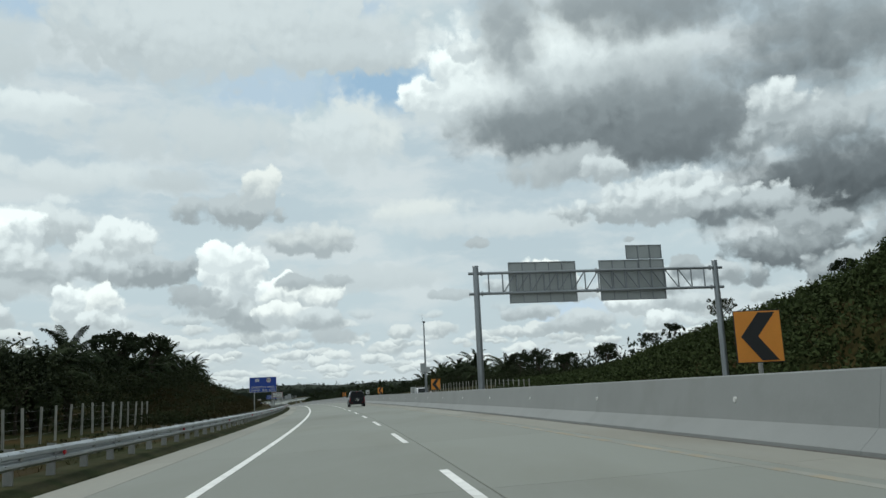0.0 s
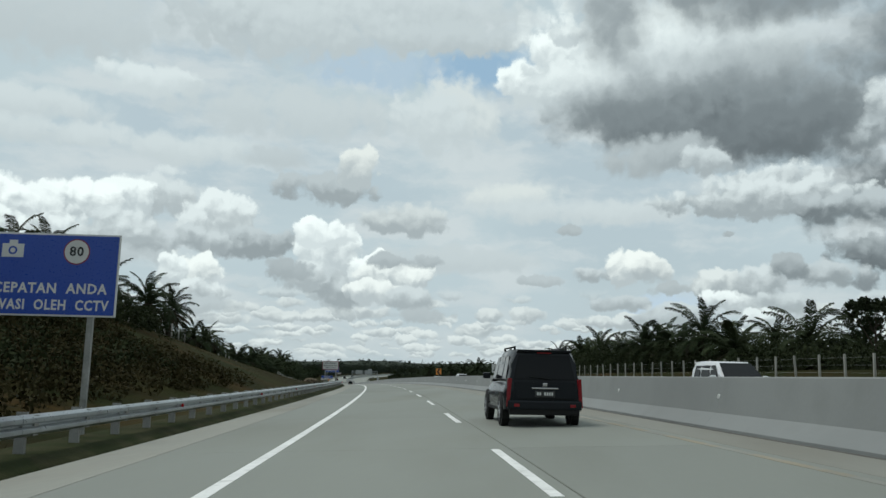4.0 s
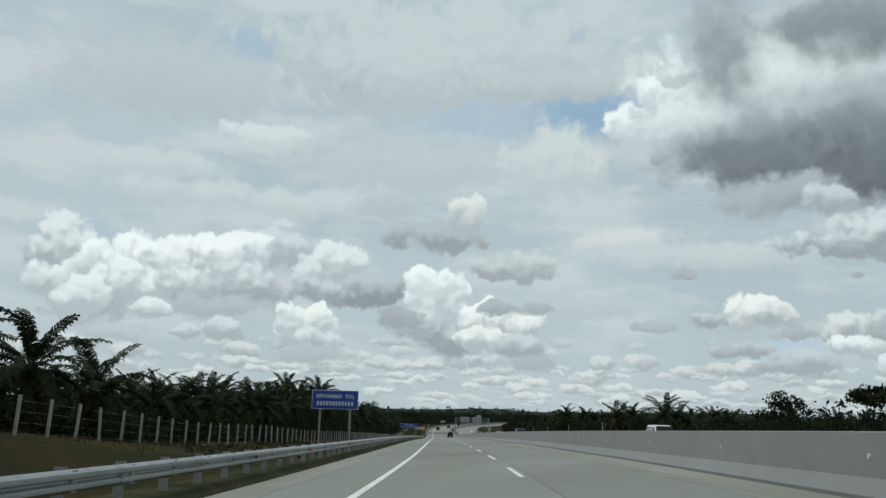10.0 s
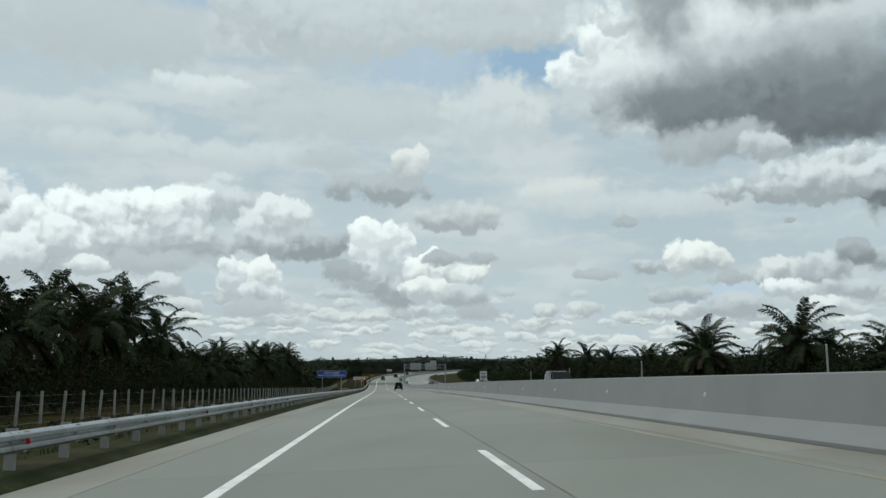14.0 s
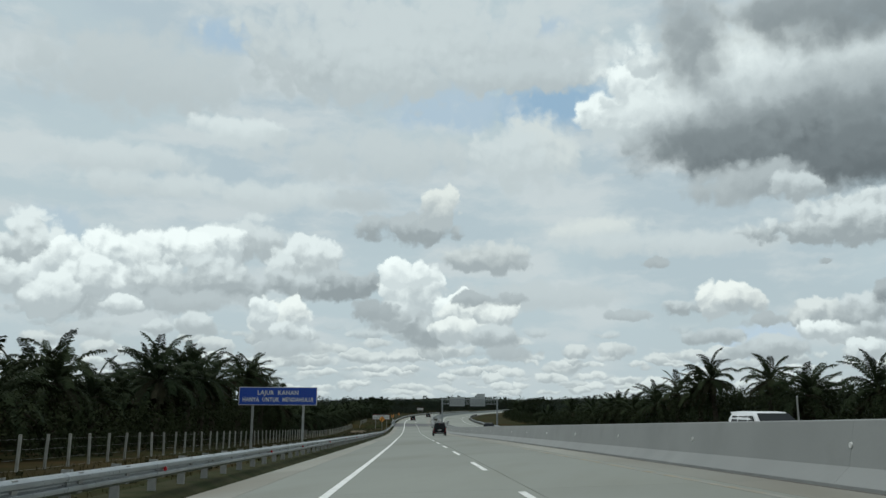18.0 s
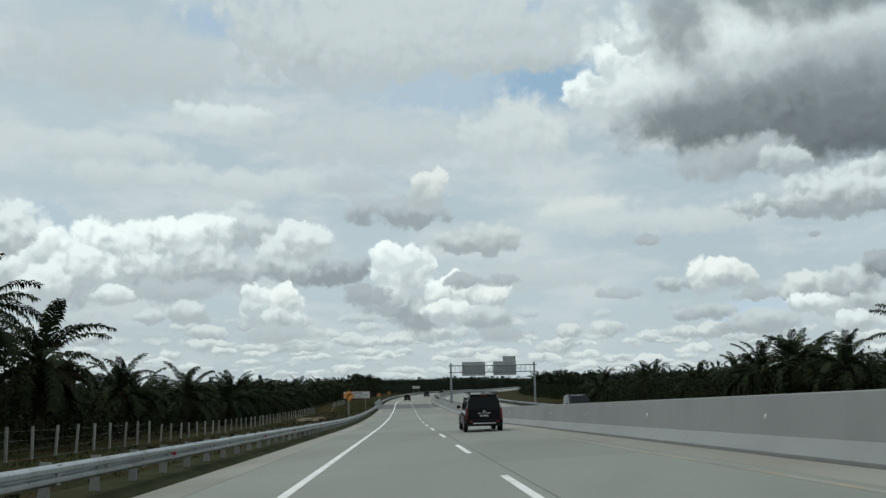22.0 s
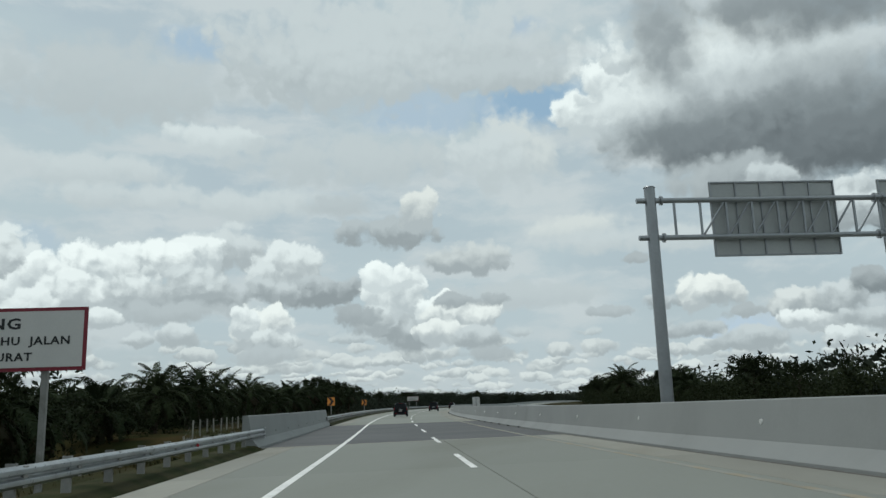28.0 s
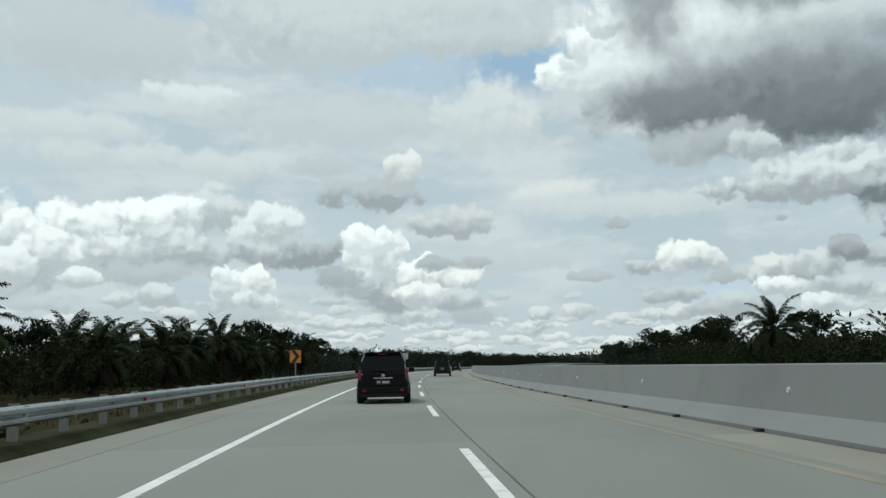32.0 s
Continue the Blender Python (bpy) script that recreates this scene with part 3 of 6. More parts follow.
car_glass = material("car_glass", (0.004, 0.005, 0.006), 0.06, 0.0, var=0.02, bump=0.0)
trim_black = material("black_plastic", (0.013, 0.013, 0.013), 0.55, var=0.15, bump=0.05)
tyre_black = material("tyre_rubber", (0.016, 0.016, 0.016), 0.85, var=0.2, bump=0.2)
chrome = material("chrome", (0.6, 0.6, 0.6), 0.15, 1.0, var=0.05, bump=0.0)
lamp_red = material("tail_lamp_red", (0.20, 0.008, 0.012), 0.15, var=0.1, bump=0.0)
plate_black = material("plate_black", (0.02, 0.02, 0.02), 0.4, var=0.1, bump=0.0)
plate_bar = material("plate_bar", (0.6, 0.6, 0.58), 0.5, var=0.1, bump=0.0)

for m in (grass, dry_grass, verge_turf, earth, bark):
    m.node_tree.nodes["Principled BSDF"].inputs["Specular IOR Level"].default_value = 0.03
for m in (car_black, car_dark, car_glass, trim_black):
    m.node_tree.nodes["Principled BSDF"].inputs["Specular IOR Level"].default_value = 0.16

# ---- building helpers ----


def link(name, me, mat=None, parent=None, label=""):
    if mat:
        me.materials.clear()
        me.materials.append(mat)
    ob = new(name, me)
    if parent:
        ob.parent = parent
    if label:
        ob["label"] = label
    return ob


def part(name, bm, mat, parent, label=""):
    """One mesh object under a thing or a part."""
    me = bpy.data.meshes.new(name)
    bm.to_mesh(me)
    bm.free()
    return link(name, me, mat, parent, label)


def raw(name, verts, faces, smooth=False):
    me = bpy.data.meshes.new(name)
    me.from_pydata([tuple(v) for v in verts], [], faces)
    if smooth:
        me.shade_smooth()
    return me


def box(bm, size, at=(0, 0, 0), rot=None, bevel=0.0):
    made = bmesh.ops.create_cube(bm, size=1)["verts"]
    m = Matrix.Translation(at) @ (rot or Matrix()) @ Matrix.Diagonal((*size, 1))
    bmesh.ops.transform(bm, matrix=m, verts=made)
    if bevel:
        edges = list({e for v in made for e in v.link_edges})
        bmesh.ops.bevel(bm, geom=edges, offset=bevel, segments=2, affect="EDGES", profile=0.6)
    return bm


def tube(bm, a, b, r, r2=None, sides=10):
    a, b = Vector(a), Vector(b)
    made = bmesh.ops.create_cone(bm, cap_ends=True, segments=sides, radius1=r, radius2=r if r2 is None else r2, depth=(b - a).length)["verts"]
    m = Matrix.Translation((a + b) / 2) @ (b - a).to_track_quat("Z", "Y").to_matrix().to_4x4()
    bmesh.ops.transform(bm, matrix=m, verts=made)
    return bm


def smooth(ob, angle=35):
    ob.data.shade_smooth()
    ob.data.set_sharp_from_angle(angle=radians(angle))
    return ob


def thing(name, m=None, label="", category="", group="", kind=""):
    ob = new(name)
    if m is not None:
        ob.matrix_basis = m
    return tagged(ob, label, category, group, kind)


# ---- the road's line ----
STEP = 2.0
ALONG = np.arange(-60, 1420, STEP)
_h = np.radians(np.interp(ALONG, KNOTS, HEADING))
_g = np.interp(ALONG, KNOTS, GRADE) / 100
_e = np.interp(ALONG, CROSS_KNOTS, CROSS) / 100
_x, _y, _z = np.cumsum(-np.sin(_h) * STEP), np.cumsum(np.cos(_h) * STEP), np.cumsum(_g * STEP)
_o = int(np.searchsorted(ALONG, 0))
_x, _y, _z = _x - _x[_o], _y - _y[_o], _z - _z[_o]


def road(s, u, z=0.0):
    """The place s metres along the road, u to the right of the left edge line and z above the pavement."""
    h, x, y, g, e = (np.interp(s, ALONG, a) for a in (_h, _x, _y, _z, _e))
    return np.stack([x + np.cos(h) * u, y + np.sin(h) * u, g + z + e * np.clip(u, -3.0, 12.0)], -1)


def turn(s):
    return float(np.degrees(np.interp(s, ALONG, _h)))


def stand(s, u, z=0.0, rz=0.0):
    """A pose on the road's frame, with x across and y along."""
    p = road(s, u, z)
    return pose(float(p[0]), float(p[1]), float(p[2]), 0, 0, turn(s) + rz)


def sweep(profile, s0, s1, ds=4.0, closed=True, caps=True):
    """A profile of (u, z) drawn along the road."""
    ss = np.linspace(s0, s1, max(2, int(math.ceil((s1 - s0) / ds)) + 1))
    n = len(profile)
    verts = [road(s, u, z) for s in ss for u, z in profile]
    faces = []
    last = n if closed else n - 1
    for i in range(len(ss) - 1):
        for j in range(last):
            k = (j + 1) % n
            faces.append((i * n + j, i * n + k, (i + 1) * n + k, (i + 1) * n + j))
    if caps and closed:
        faces.append(tuple(range(n)))
        faces.append(tuple(reversed(range((len(ss) - 1) * n, len(ss) * n))))
    return verts, faces

# ---- ground ----
BRIDGE = (BR0, BR1)


def bell(s, a, b, soft):
    """1 between a and b, fading to 0 over soft metres outside."""
    t = np.clip(np.minimum(s - (a - soft), (b + soft) - s) / soft, 0, 1)
    return t * t * (3 - 2 * t)


def ground_rise(s, u):
    """How far the ground stands above the pavement's plane."""
    s, u = np.broadcast_arrays(np.asarray(s, float), np.asarray(u, float))
    z = np.where(u < -3.0, -0.07, -0.16)
    left = np.clip((-u - 4.6) / 9.0, 0, 1)
    z = z - 0.35 * left * (1 - bell(s, 60, 262, 25))
    # grassy cutting slope with the fence on its crest
    crest = np.interp(s, [78, 100, 130, 150, 168, 184, 202, 220, 245], [0, 3.6, 5.6, 5.4, 4.5, 3.3, 2.3, 1.4, 0])
    z = z + crest * np.clip((-u - 5.0) / 15.0, 0, 1.25) ** 1.05
    # wooded hill beyond the other carriageway at the start
    hill = np.interp(s, [-60, 22, 38, 46, 58, 72, 86, 112], [10.5, 10.5, 8.6, 6.2, 5.0, 4.0, 2.6, 0])
    z = z + hill * np.clip((u - 25.0) / 8.5, 0, 1.25) ** 0.9
    low = bell(s, 120, 210, 40)
    z = z + low * 1.9 * np.clip((u - 24.0) / 4.0, 0, 1)
    # the stream bed under the bridge
    gap = bell(s, BRIDGE[0] + 4, BRIDGE[1] - 4, 7)
    z = z - gap * 3.2
    # gentle swell away from the road
    away = np.clip((np.abs(u - 4) - 30) / 120, 0, 1)
    z = z + away * (2.0 * np.sin(s / 97 + u / 61) + 1.5 * np.sin(s / 41 - u / 83))
    return z


cols = np.array([-3000, -2000, -1300, -800, -500, -300, -200, -140, -100, -75, -60, -50, -42, -36, -31, -27, -24, -21, -18.5, -16, -14, -12, -10, -8.5, -7, -5.5, -4.2, -3.3, -2.2, 0, 3, 6, 9, 11, 13, 18, 24, 26, 28, 31, 35, 40, 46, 54, 64, 80, 110, 150, 220, 330, 500, 800, 1300, 2000, 3000.0])
rows = np.concatenate([np.arange(-56, 1300, 7.0), np.array([1320, 1400, 1600, 2000, 2600, 3400, 4600.0])])


def ground_at(s, u):
    """The place of the ground's surface beside the road."""
    p = road(min(s, 1400.0), u, float(ground_rise(s, u)))
    return Vector(p)


verts, faces = [], []
for r in rows:
    s = min(r, 1400.0)
    beyond = r - s
    cx, cy, cz = np.interp(s, ALONG, _x), np.interp(s, ALONG, _y), np.interp(s, ALONG, _z)
    h = np.interp(s, ALONG, _h) * max(0.0, 1 - beyond / 300)
    for u in cols:
        # far columns swing back to straight across, so that they never cross
        hh = h * (1.0 if abs(u) < 150 else 0.0) + 0.0
        e = np.interp(s, ALONG, _e)
        lift = float(ground_rise(r, u))
        far_fall = -0.02 * max(0.0, abs(u) - 300) ** 0.8
        verts.append((cx + math.cos(hh) * u, cy + beyond + math.sin(hh) * u, cz * (1 - min(1, max(0, abs(u) - 150) / 800)) + lift + e * float(np.clip(u, -3, 12)) + far_fall))
nc = len(cols)
for i in range(len(rows) - 1):
    for j in range(nc - 1):
        faces.append((i * nc + j, i * nc + j + 1, (i + 1) * nc + j + 1, (i + 1) * nc + j))
ground = link("ground", raw("ground", verts, faces, True), grass)
tagged(ground, "dark green and brown rough grass ground beside the highway", "ground", kind="structure")

BERM = RAIL_Z - 0.57

# ---- pavement: slabs with filled joints between them ----
road_ob = thing("road", None, "light grey concrete two-lane highway carriageway with wide shoulders", "road", kind="structure")
STRIPS = (("shoulder_slab", -2.80, -1.80, shoulder_concrete), ("lane_slab", -1.78, 3.84, concrete), ("lane_slab", 3.86, 7.55, concrete), ("shoulder_slab", 7.57, 8.85, shoulder_concrete))
joints = link("joint_bed", raw("joint_bed", *sweep([(-2.80, -0.02), (8.85, -0.02), (8.85, -0.14), (-2.80, -0.14)], -56, 1300, 8.0)), joint_black, road_ob, "dark joint filler below the slabs")


def slab(strip, s0, s1):
    name, u0, u1, mt = strip
    bev = 0.008
    prof = [(u0, -0.13), (u0, -bev), (u0 + bev, 0.0), (u1 - bev, 0.0), (u1, -bev), (u1, -0.13)]
    return raw(name, *sweep(list(reversed(prof)), s0 + 0.006, s1 - 0.006, 5.0))


def plain_run(s0, s1):
    return s1 <= BRIDGE[0] or s0 >= BRIDGE[1]


cuts = list(np.arange(-50, BRIDGE[0] - 4, 10.0)) + [BRIDGE[0]]
cuts2 = [BRIDGE[1]] + list(np.arange(math.ceil(BRIDGE[1] / 10) * 10 + 10, 760, 10.0))
for strip in STRIPS:
    for run in (cuts, cuts2):
        for a, b in zip(run[:-1], run[1:]):
            link(strip[0], slab(strip, a, b), strip[3], road_ob)
    far = raw("far_slabs", *sweep([(strip[1], 0.0), (strip[1], -0.13), (strip[2], -0.13), (strip[2], 0.0)], cuts2[-1], 1300, 8.0))
    tagged(link("far_slabs", far, strip[3], road_ob), kind="stuff")
deck = raw("bridge_deck", *sweep([(-3.40, 0.0), (-3.40, -0.13), (8.85, -0.13), (8.85, 0.0)], BRIDGE[0] + 0.25, BRIDGE[1] - 0.25, 4.0))
link("bridge_deck", deck, asphalt, road_ob, "dark asphalt surface on the bridge deck")
for s in BRIDGE:
    lip = raw("expansion_joint", *sweep([(-3.05, 0.004), (-3.05, -0.13), (8.85, -0.13), (8.85, 0.004)], s - 0.25, s + 0.25, 1.0))
    link("expansion_joint", lip, shoulder_concrete, road_ob, "pale concrete bridge joint across the road")

# ---- road markings ----
marks = thing("road_markings", None, "white edge line and lane dashes with a faded yellow inner line", "road marking", kind="structure")


def stripe(name, u, w, s0, s1, mt, ds=3.0):
    v, f = sweep([(u - w / 2, 0.0), (u - w / 2, 0.005), (u + w / 2, 0.005), (u + w / 2, 0.0)], s0, s1, ds)
    return link(name, raw(name, v, [tuple(reversed(q)) for q in f]), mt, marks)


stripe("edge_line", 0.0, 0.17, -56, 1300, paint_white)
stripe("inner_line", 7.25, 0.16, -56, 1300, paint_yellow)
s = DASH0
while s < 740:
    stripe("lane_dash", 3.6, 0.14, s, s + DASH, paint_white)
    s += PERIOD
v, f = [], []
while s < 1250:
    a, b = sweep([(3.53, 0.0), (3.53, 0.005), (3.67, 0.005), (3.67, 0.0)], s, s + DASH, 3.0)
    f += [tuple(len(v) + i for i in reversed(q)) for q in b]
    v += a
    s += PERIOD
tagged(link("far_dashes", raw("far_dashes", v, f), paint_white, marks), kind="stuff")

# ---- grassy berm that carries the guard rail ----
for a, b in ((-56, BRIDGE[0] - 1.0), (BRIDGE[1] + 1.0, 900)):
    v, f = sweep([(-2.80, -0.13), (-2.80, -0.012), (-2.93, 0.05), (-3.15, BERM), (-3.9, BERM + 0.01), (-4.6, 0.02), (-5.4, -0.22)], a, b, 4.0)
    tagged(link("verge", raw("verge", v, f, True), verge_turf), "low berm of short olive and brown grass", "verge", kind="structure")

# ---- concrete median barriers ----
BU = BARRIER_U
BH = BARRIER_H
PROFILE = [(BU - 0.47, 0.0), (BU - 0.47, 0.06), (BU - 0.455, 0.075), (BU - 0.165, 0.33), (BU - 0.02, BH - 0.02), (BU, BH), (BU + 0.17, BH), (BU + 0.19, BH - 0.02), (BU + 0.30, 0.36), (BU + 0.34, 0.0)]
barrier = thing("median_barrier", None, "long grey concrete median barrier with a sloped toe", "barrier", kind="structure")
edges = list(np.arange(-50, 760, 12.0))
for a, b in zip(edges[:-1], edges[1:]):
    v, f = sweep(list(reversed(PROFILE)), a + 0.003, b - 0.003, 4.0)
    link("barrier_block", raw("barrier_block", v, f), barrier_concrete, barrier)
v, f = sweep(list(reversed(PROFILE)), edges[-1], 1300, 6.0)
tagged(link("far_barrier", raw("far_barrier", v, f), barrier_concrete, barrier), kind="stuff")
# thin dark strip along the foot of the barrier
gutter = raw("gutter", *sweep([(BU - 0.47, 0.006), (BU - 0.54, 0.006), (BU - 0.54, -0.1), (BU - 0.47, -0.1)], -50, 1000, 4.0))
link("gutter", gutter, joint_black, barrier, "thin dark strip along the foot")
OU = OTHER_U
other = [(OU + 0.40, 0.0), (OU + 0.40, 0.08), (OU + 0.17, 0.36), (OU + 0.02, BH - 0.02), (OU, BH), (OU - 0.19, BH), (OU - 0.34, 0.0)]
v, f = sweep([(a, b - 0.05) for a, b in other], -50, 1300, 6.0)
tagged(link("opposite_barrier", raw("opposite_barrier", v, f), barrier_concrete), "grey concrete barrier along the opposite carriageway", "barrier", kind="structure")

# round delineators on the barrier face
disc = bmesh.new()
tube(disc, (0, 0, 0), (-0.035, 0, 0), 0.055, 0.05, 12)
disc_me = bpy.data.meshes.new("delineator")
disc.to_mesh(disc_me)
disc.free()
disc_me.materials.append(reflector_white)
for s in np.arange(-10.0, 760, 8.0):
    ob = new("delineator", disc_me)
    ob.parent = barrier
    ob.matrix_basis = stand(s, BU - 0.085, 0.68)
# small black blocks that stand for debris at the foot after the bridge
lump = bmesh.new()
box(lump, (0.12, 0.18, 0.06), (0, 0, 0.03), bevel=0.012)
lump_me = bpy.data.meshes.new("drain_block")
lump.to_mesh(lump_me)
lump.free()
lump_me.materials.append(sign_black)
for s in np.arange(BRIDGE[0] + 12, BRIDGE[1] + 75, 4.0):
    ob = new("drain_block", lump_me)
    ob.parent = barrier
    ob.matrix_basis = stand(s, BU - 0.53, 0.0)

# opposite carriageway
opp = thing("opposite_road", None, "light grey concrete opposite carriageway beyond the median", "road", kind="structure")
link("pavement", raw("pavement", *sweep([(OU + 0.4, -0.02), (OU + 0.4, -0.18), (OU + 12.2, -0.18), (OU + 12.2, -0.02)], -56, 1300, 6.0)), concrete, opp)
for u, w in ((OU + 1.9, 0.15), (OU + 9.2, 0.15)):
    v, f = sweep([(u, -0.02), (u, -0.014), (u + w, -0.014), (u + w, -0.02)], -56, 1300, 6.0)
    link("edge_line", raw("edge_line", v, [tuple(reversed(q)) for q in f]), paint_white, opp)

# bridge parapet on the near side
PU = -3.45
par = [(PU + 0.40, 0.0), (PU + 0.40, 0.08), (PU + 0.17, 0.36), (PU + 0.02, PARAPET_H - 0.02), (PU, PARAPET_H), (PU - 0.2, PARAPET_H), (PU - 0.24, -0.7)]
parapet = thing("bridge_parapet", None, "pale grey concrete bridge parapet with a sloped toe", "parapet", kind="structure")
cut3 = np.linspace(BRIDGE[0] - 0.9, BRIDGE[1] + 2.0, 4)
for a, b in zip(cut3[:-1], cut3[1:]):
    v, f = sweep(par, a + 0.01, b - 0.01, 4.0)
    link("parapet_block", raw("parapet_block", v, f), barrier_concrete, parapet)
hole = bmesh.new()
tube(hole, (0, 0, 0), (0.02, 0, 0), 0.07, 0.07, 10)
hole_me = bpy.data.meshes.new("drain_hole")
hole.to_mesh(hole_me)
hole.free()
hole_me.materials.append(sign_black)
for s in np.arange(BRIDGE[0] + 1, BRIDGE[1], 4.5):
    ob = new("drain_hole", hole_me)
    ob.parent = parapet
    ob.matrix_basis = stand(s, PU + 0.13, 0.5)

# ---- guard rails ----
W_BEAM = [(0.0, 0.0), (0.035, 0.02), (0.075, 0.05), (0.08, 0.09), (0.075, 0.115), (0.02, 0.145), (0.02, 0.165), (0.075, 0.195), (0.08, 0.22), (0.075, 0.26), (0.035, 0.29), (0.0, 0.31)]
post_bm = bmesh.new()
box(post_bm, (0.15, 0.012, 1.25), (-0.03, -0.03, 0.02), bevel=0.003)
box(post_bm, (0.012, 0.07, 1.25), (-0.10, 0.0, 0.02), bevel=0.003)
box(post_bm, (0.012, 0.07, 1.25), (0.04, 0.0, 0.02), bevel=0.003)
post_me = bpy.data.meshes.new("post")
post_bm.to_mesh(post_me)
post_bm.free()
post_me.materials.append(post_steel)
spacer_bm = bmesh.new()
box(spacer_bm, (0.13, 0.15, 0.30), (0.05, 0, 0.62), bevel=0.01)
spacer_me = bpy.data.meshes.new("spacer")
spacer_bm.to_mesh(spacer_me)
spacer_bm.free()
spacer_me.materials.append(post_steel)
cat_bm = bmesh.new()
tube(cat_bm, (0, 0, 0), (0, -0.03, 0), 0.05, 0.05, 12)
cat_me = bpy.data.meshes.new("reflector")
cat_bm.to_mesh(cat_me)
cat_bm.free()
cat_me.materials.append(reflector_red)
bolt_bm = bmesh.new()
tube(bolt_bm, (0, 0, 0), (0.02, 0, 0), 0.018, 0.014, 6)
bolt_me = bpy.data.meshes.new("bolt")
bolt_bm.to_mesh(bolt_me)
bolt_bm.free()
bolt_me.materials.append(post_steel)
RU, RZ = RAIL_U, RAIL_Z


def guard_rail(s0, s1, side=1, u=RU, detail=True, shoe=0.0):
    """A run of W-beam rail with its posts; side 1 faces right."""
    rail = thing("guard_rail", None, "galvanised steel W-beam guard rail on flat steel posts", "guard rail", "guard rails along the road")
    step = 4.0
    pieces = np.arange(s0, s1 - 0.1, step)
    for a in pieces:
        b = min(a + step, s1)
        out = []
        for ext, sh in ((0.0, 0.0),):
            prof = [(u + side * x, RZ - 0.31 + z) for x, z in W_BEAM] + [(u + side * (x - 0.006), RZ - 0.31 + z) for x, z in reversed(W_BEAM)]
            lap = 0.16
            v, f = sweep(prof if side < 0 else list(reversed(prof)), a, b + lap, 4.2)
            n = len(prof)
            # the lap sits a little behind the next sheet
            v = [tuple(p) if i < n else tuple(p - np.array(road(b, u + side * 0.006) - road(b, u))) for i, p in enumerate(v)]
        link("beam", raw("beam", v, f, True), galvanised, rail).data.set_sharp_from_angle(angle=radians(40))
        if detail:
            ob = new("bolt", bolt_me)
            ob.parent = rail
            ob.matrix_basis = stand(a + 0.05, u + side * 0.022, RZ - 0.155)
    for k, s in enumerate(np.arange(s0 + 0.5, s1 - shoe, RAIL_POST)):
        ob = new("post", post_me)
        ob.parent = rail
        ob.matrix_basis = stand(s, u - side * 0.14, RZ - 0.62, 0 if side > 0 else 180)
        if detail:
            ob = new("spacer", spacer_me)
            ob.parent = rail
            ob.matrix_basis = stand(s, u - side * 0.07, RZ - 0.78, 0 if side > 0 else 180)
        if detail and k % 6 == 2:
            ob = new("reflector", cat_me)
            ob.parent = rail
            ob.matrix_basis = stand(s, u + side * 0.06, RZ - 0.155)
    return rail


for a in np.arange(-24, BRIDGE[0] - 6, 80.0):
    last = a + 80.0 > BRIDGE[0] - 6
    near_rail = guard_rail(a, BRIDGE[0] + 1.5 if last else a + 80.0, shoe=2.6 if last else 0.0)
# end shoe bolted to the parapet
bm = bmesh.new()
box(bm, (0.02, 0.42, 0.42), (0, 0, 0), bevel=0.006)
for dy in (-0.12, 0.12):
    for dz in (-0.11, 0.11):
        tube(bm, (0, dy, dz), (0.035, dy, dz), 0.022, sides=6)
bmesh.ops.transform(bm, matrix=stand(BRIDGE[0] + 1.62, RU + 0.05, RZ - 0.155), verts=bm.verts)
part("end_shoe", bm, galvanised, near_rail, "flat steel end plate bolted to the parapet")
guard_rail(BRIDGE[1] + 0.5, BRIDGE[1] + 64.5)
guard_rail(BRIDGE[1] + 64.5, BRIDGE[1] + 144.5)
guard_rail(BRIDGE[1] + 144.5, BRIDGE[1] + 344.5, detail=False)
# far side of the opposite carriageway
for a in np.arange(-20, 780, 200.0):
    guard_rail(a, a + 200, -1, OU + 12.6, detail=False)

# ---- fences of pale concrete posts ----
fp = bmesh.new()
box(fp, (0.11, 0.11, 2.1), (0, 0, 0.85), bevel=0.012)
fp_me = bpy.data.meshes.new("fence_post")
fp.to_mesh(fp_me)
fp.free()
fp_me.materials.append(fence_white)
frng = random.Random(5)


def fence(s0, s1, u0, u1, gap=2.5, tall=1.9):
    fn = thing("fence", None, "row of pale concrete fence posts with wire strands", "fence", "boundary fences")
    ss = np.arange(s0, s1, gap)
    tops = []
    for s in ss:
        u = u0 + (u1 - u0) * (s - s0) / (s1 - s0)
        p = ground_at(s, u) - Vector((0, 0, 1.9 - tall))
        ob = new("fence_post", fp_me)
        ob.parent = fn
        ob.matrix_basis = pose(p.x, p.y, p.z, frng.uniform(-2.5, 2.5), frng.uniform(-2.5, 2.5), turn(s) + frng.uniform(-6, 6))
        tops.append(p)
    for hz in (0.5, 0.9, 1.3, 1.7):
        v, f = [], []
        for a, b in zip(tops[:-1], tops[1:]):
            i = len(v)
            for p in (a, b):
                v += [(p.x, p.y, p.z + hz + 0.003), (p.x + 0.004, p.y, p.z + hz - 0.003), (p.x - 0.004, p.y, p.z + hz - 0.003)]
            f += [(i, i + 1, i + 4, i + 3), (i + 1, i + 2, i + 5, i + 4), (i + 2, i, i + 3, i + 5)]
        link("wire", raw("wire", v, f), wire_grey, fn, "thin grey wire strand")
    return fn

fence(20, 75, -13.0, -13.5)
fence(140, 222, -20.0, -19.5, 3.0, 1.5)
fence(222, 330, -14.5, -13.5, 2.5, 1.5)
fence(330, 480, -13.5, -15.0, 2.5, 1.45)
fence(480, 640, -15.0, -14.0, 2.5, 1.2)
fence(95, 192, 26.0, 26.5, 2.6, 1.7)


# ---- signs ----


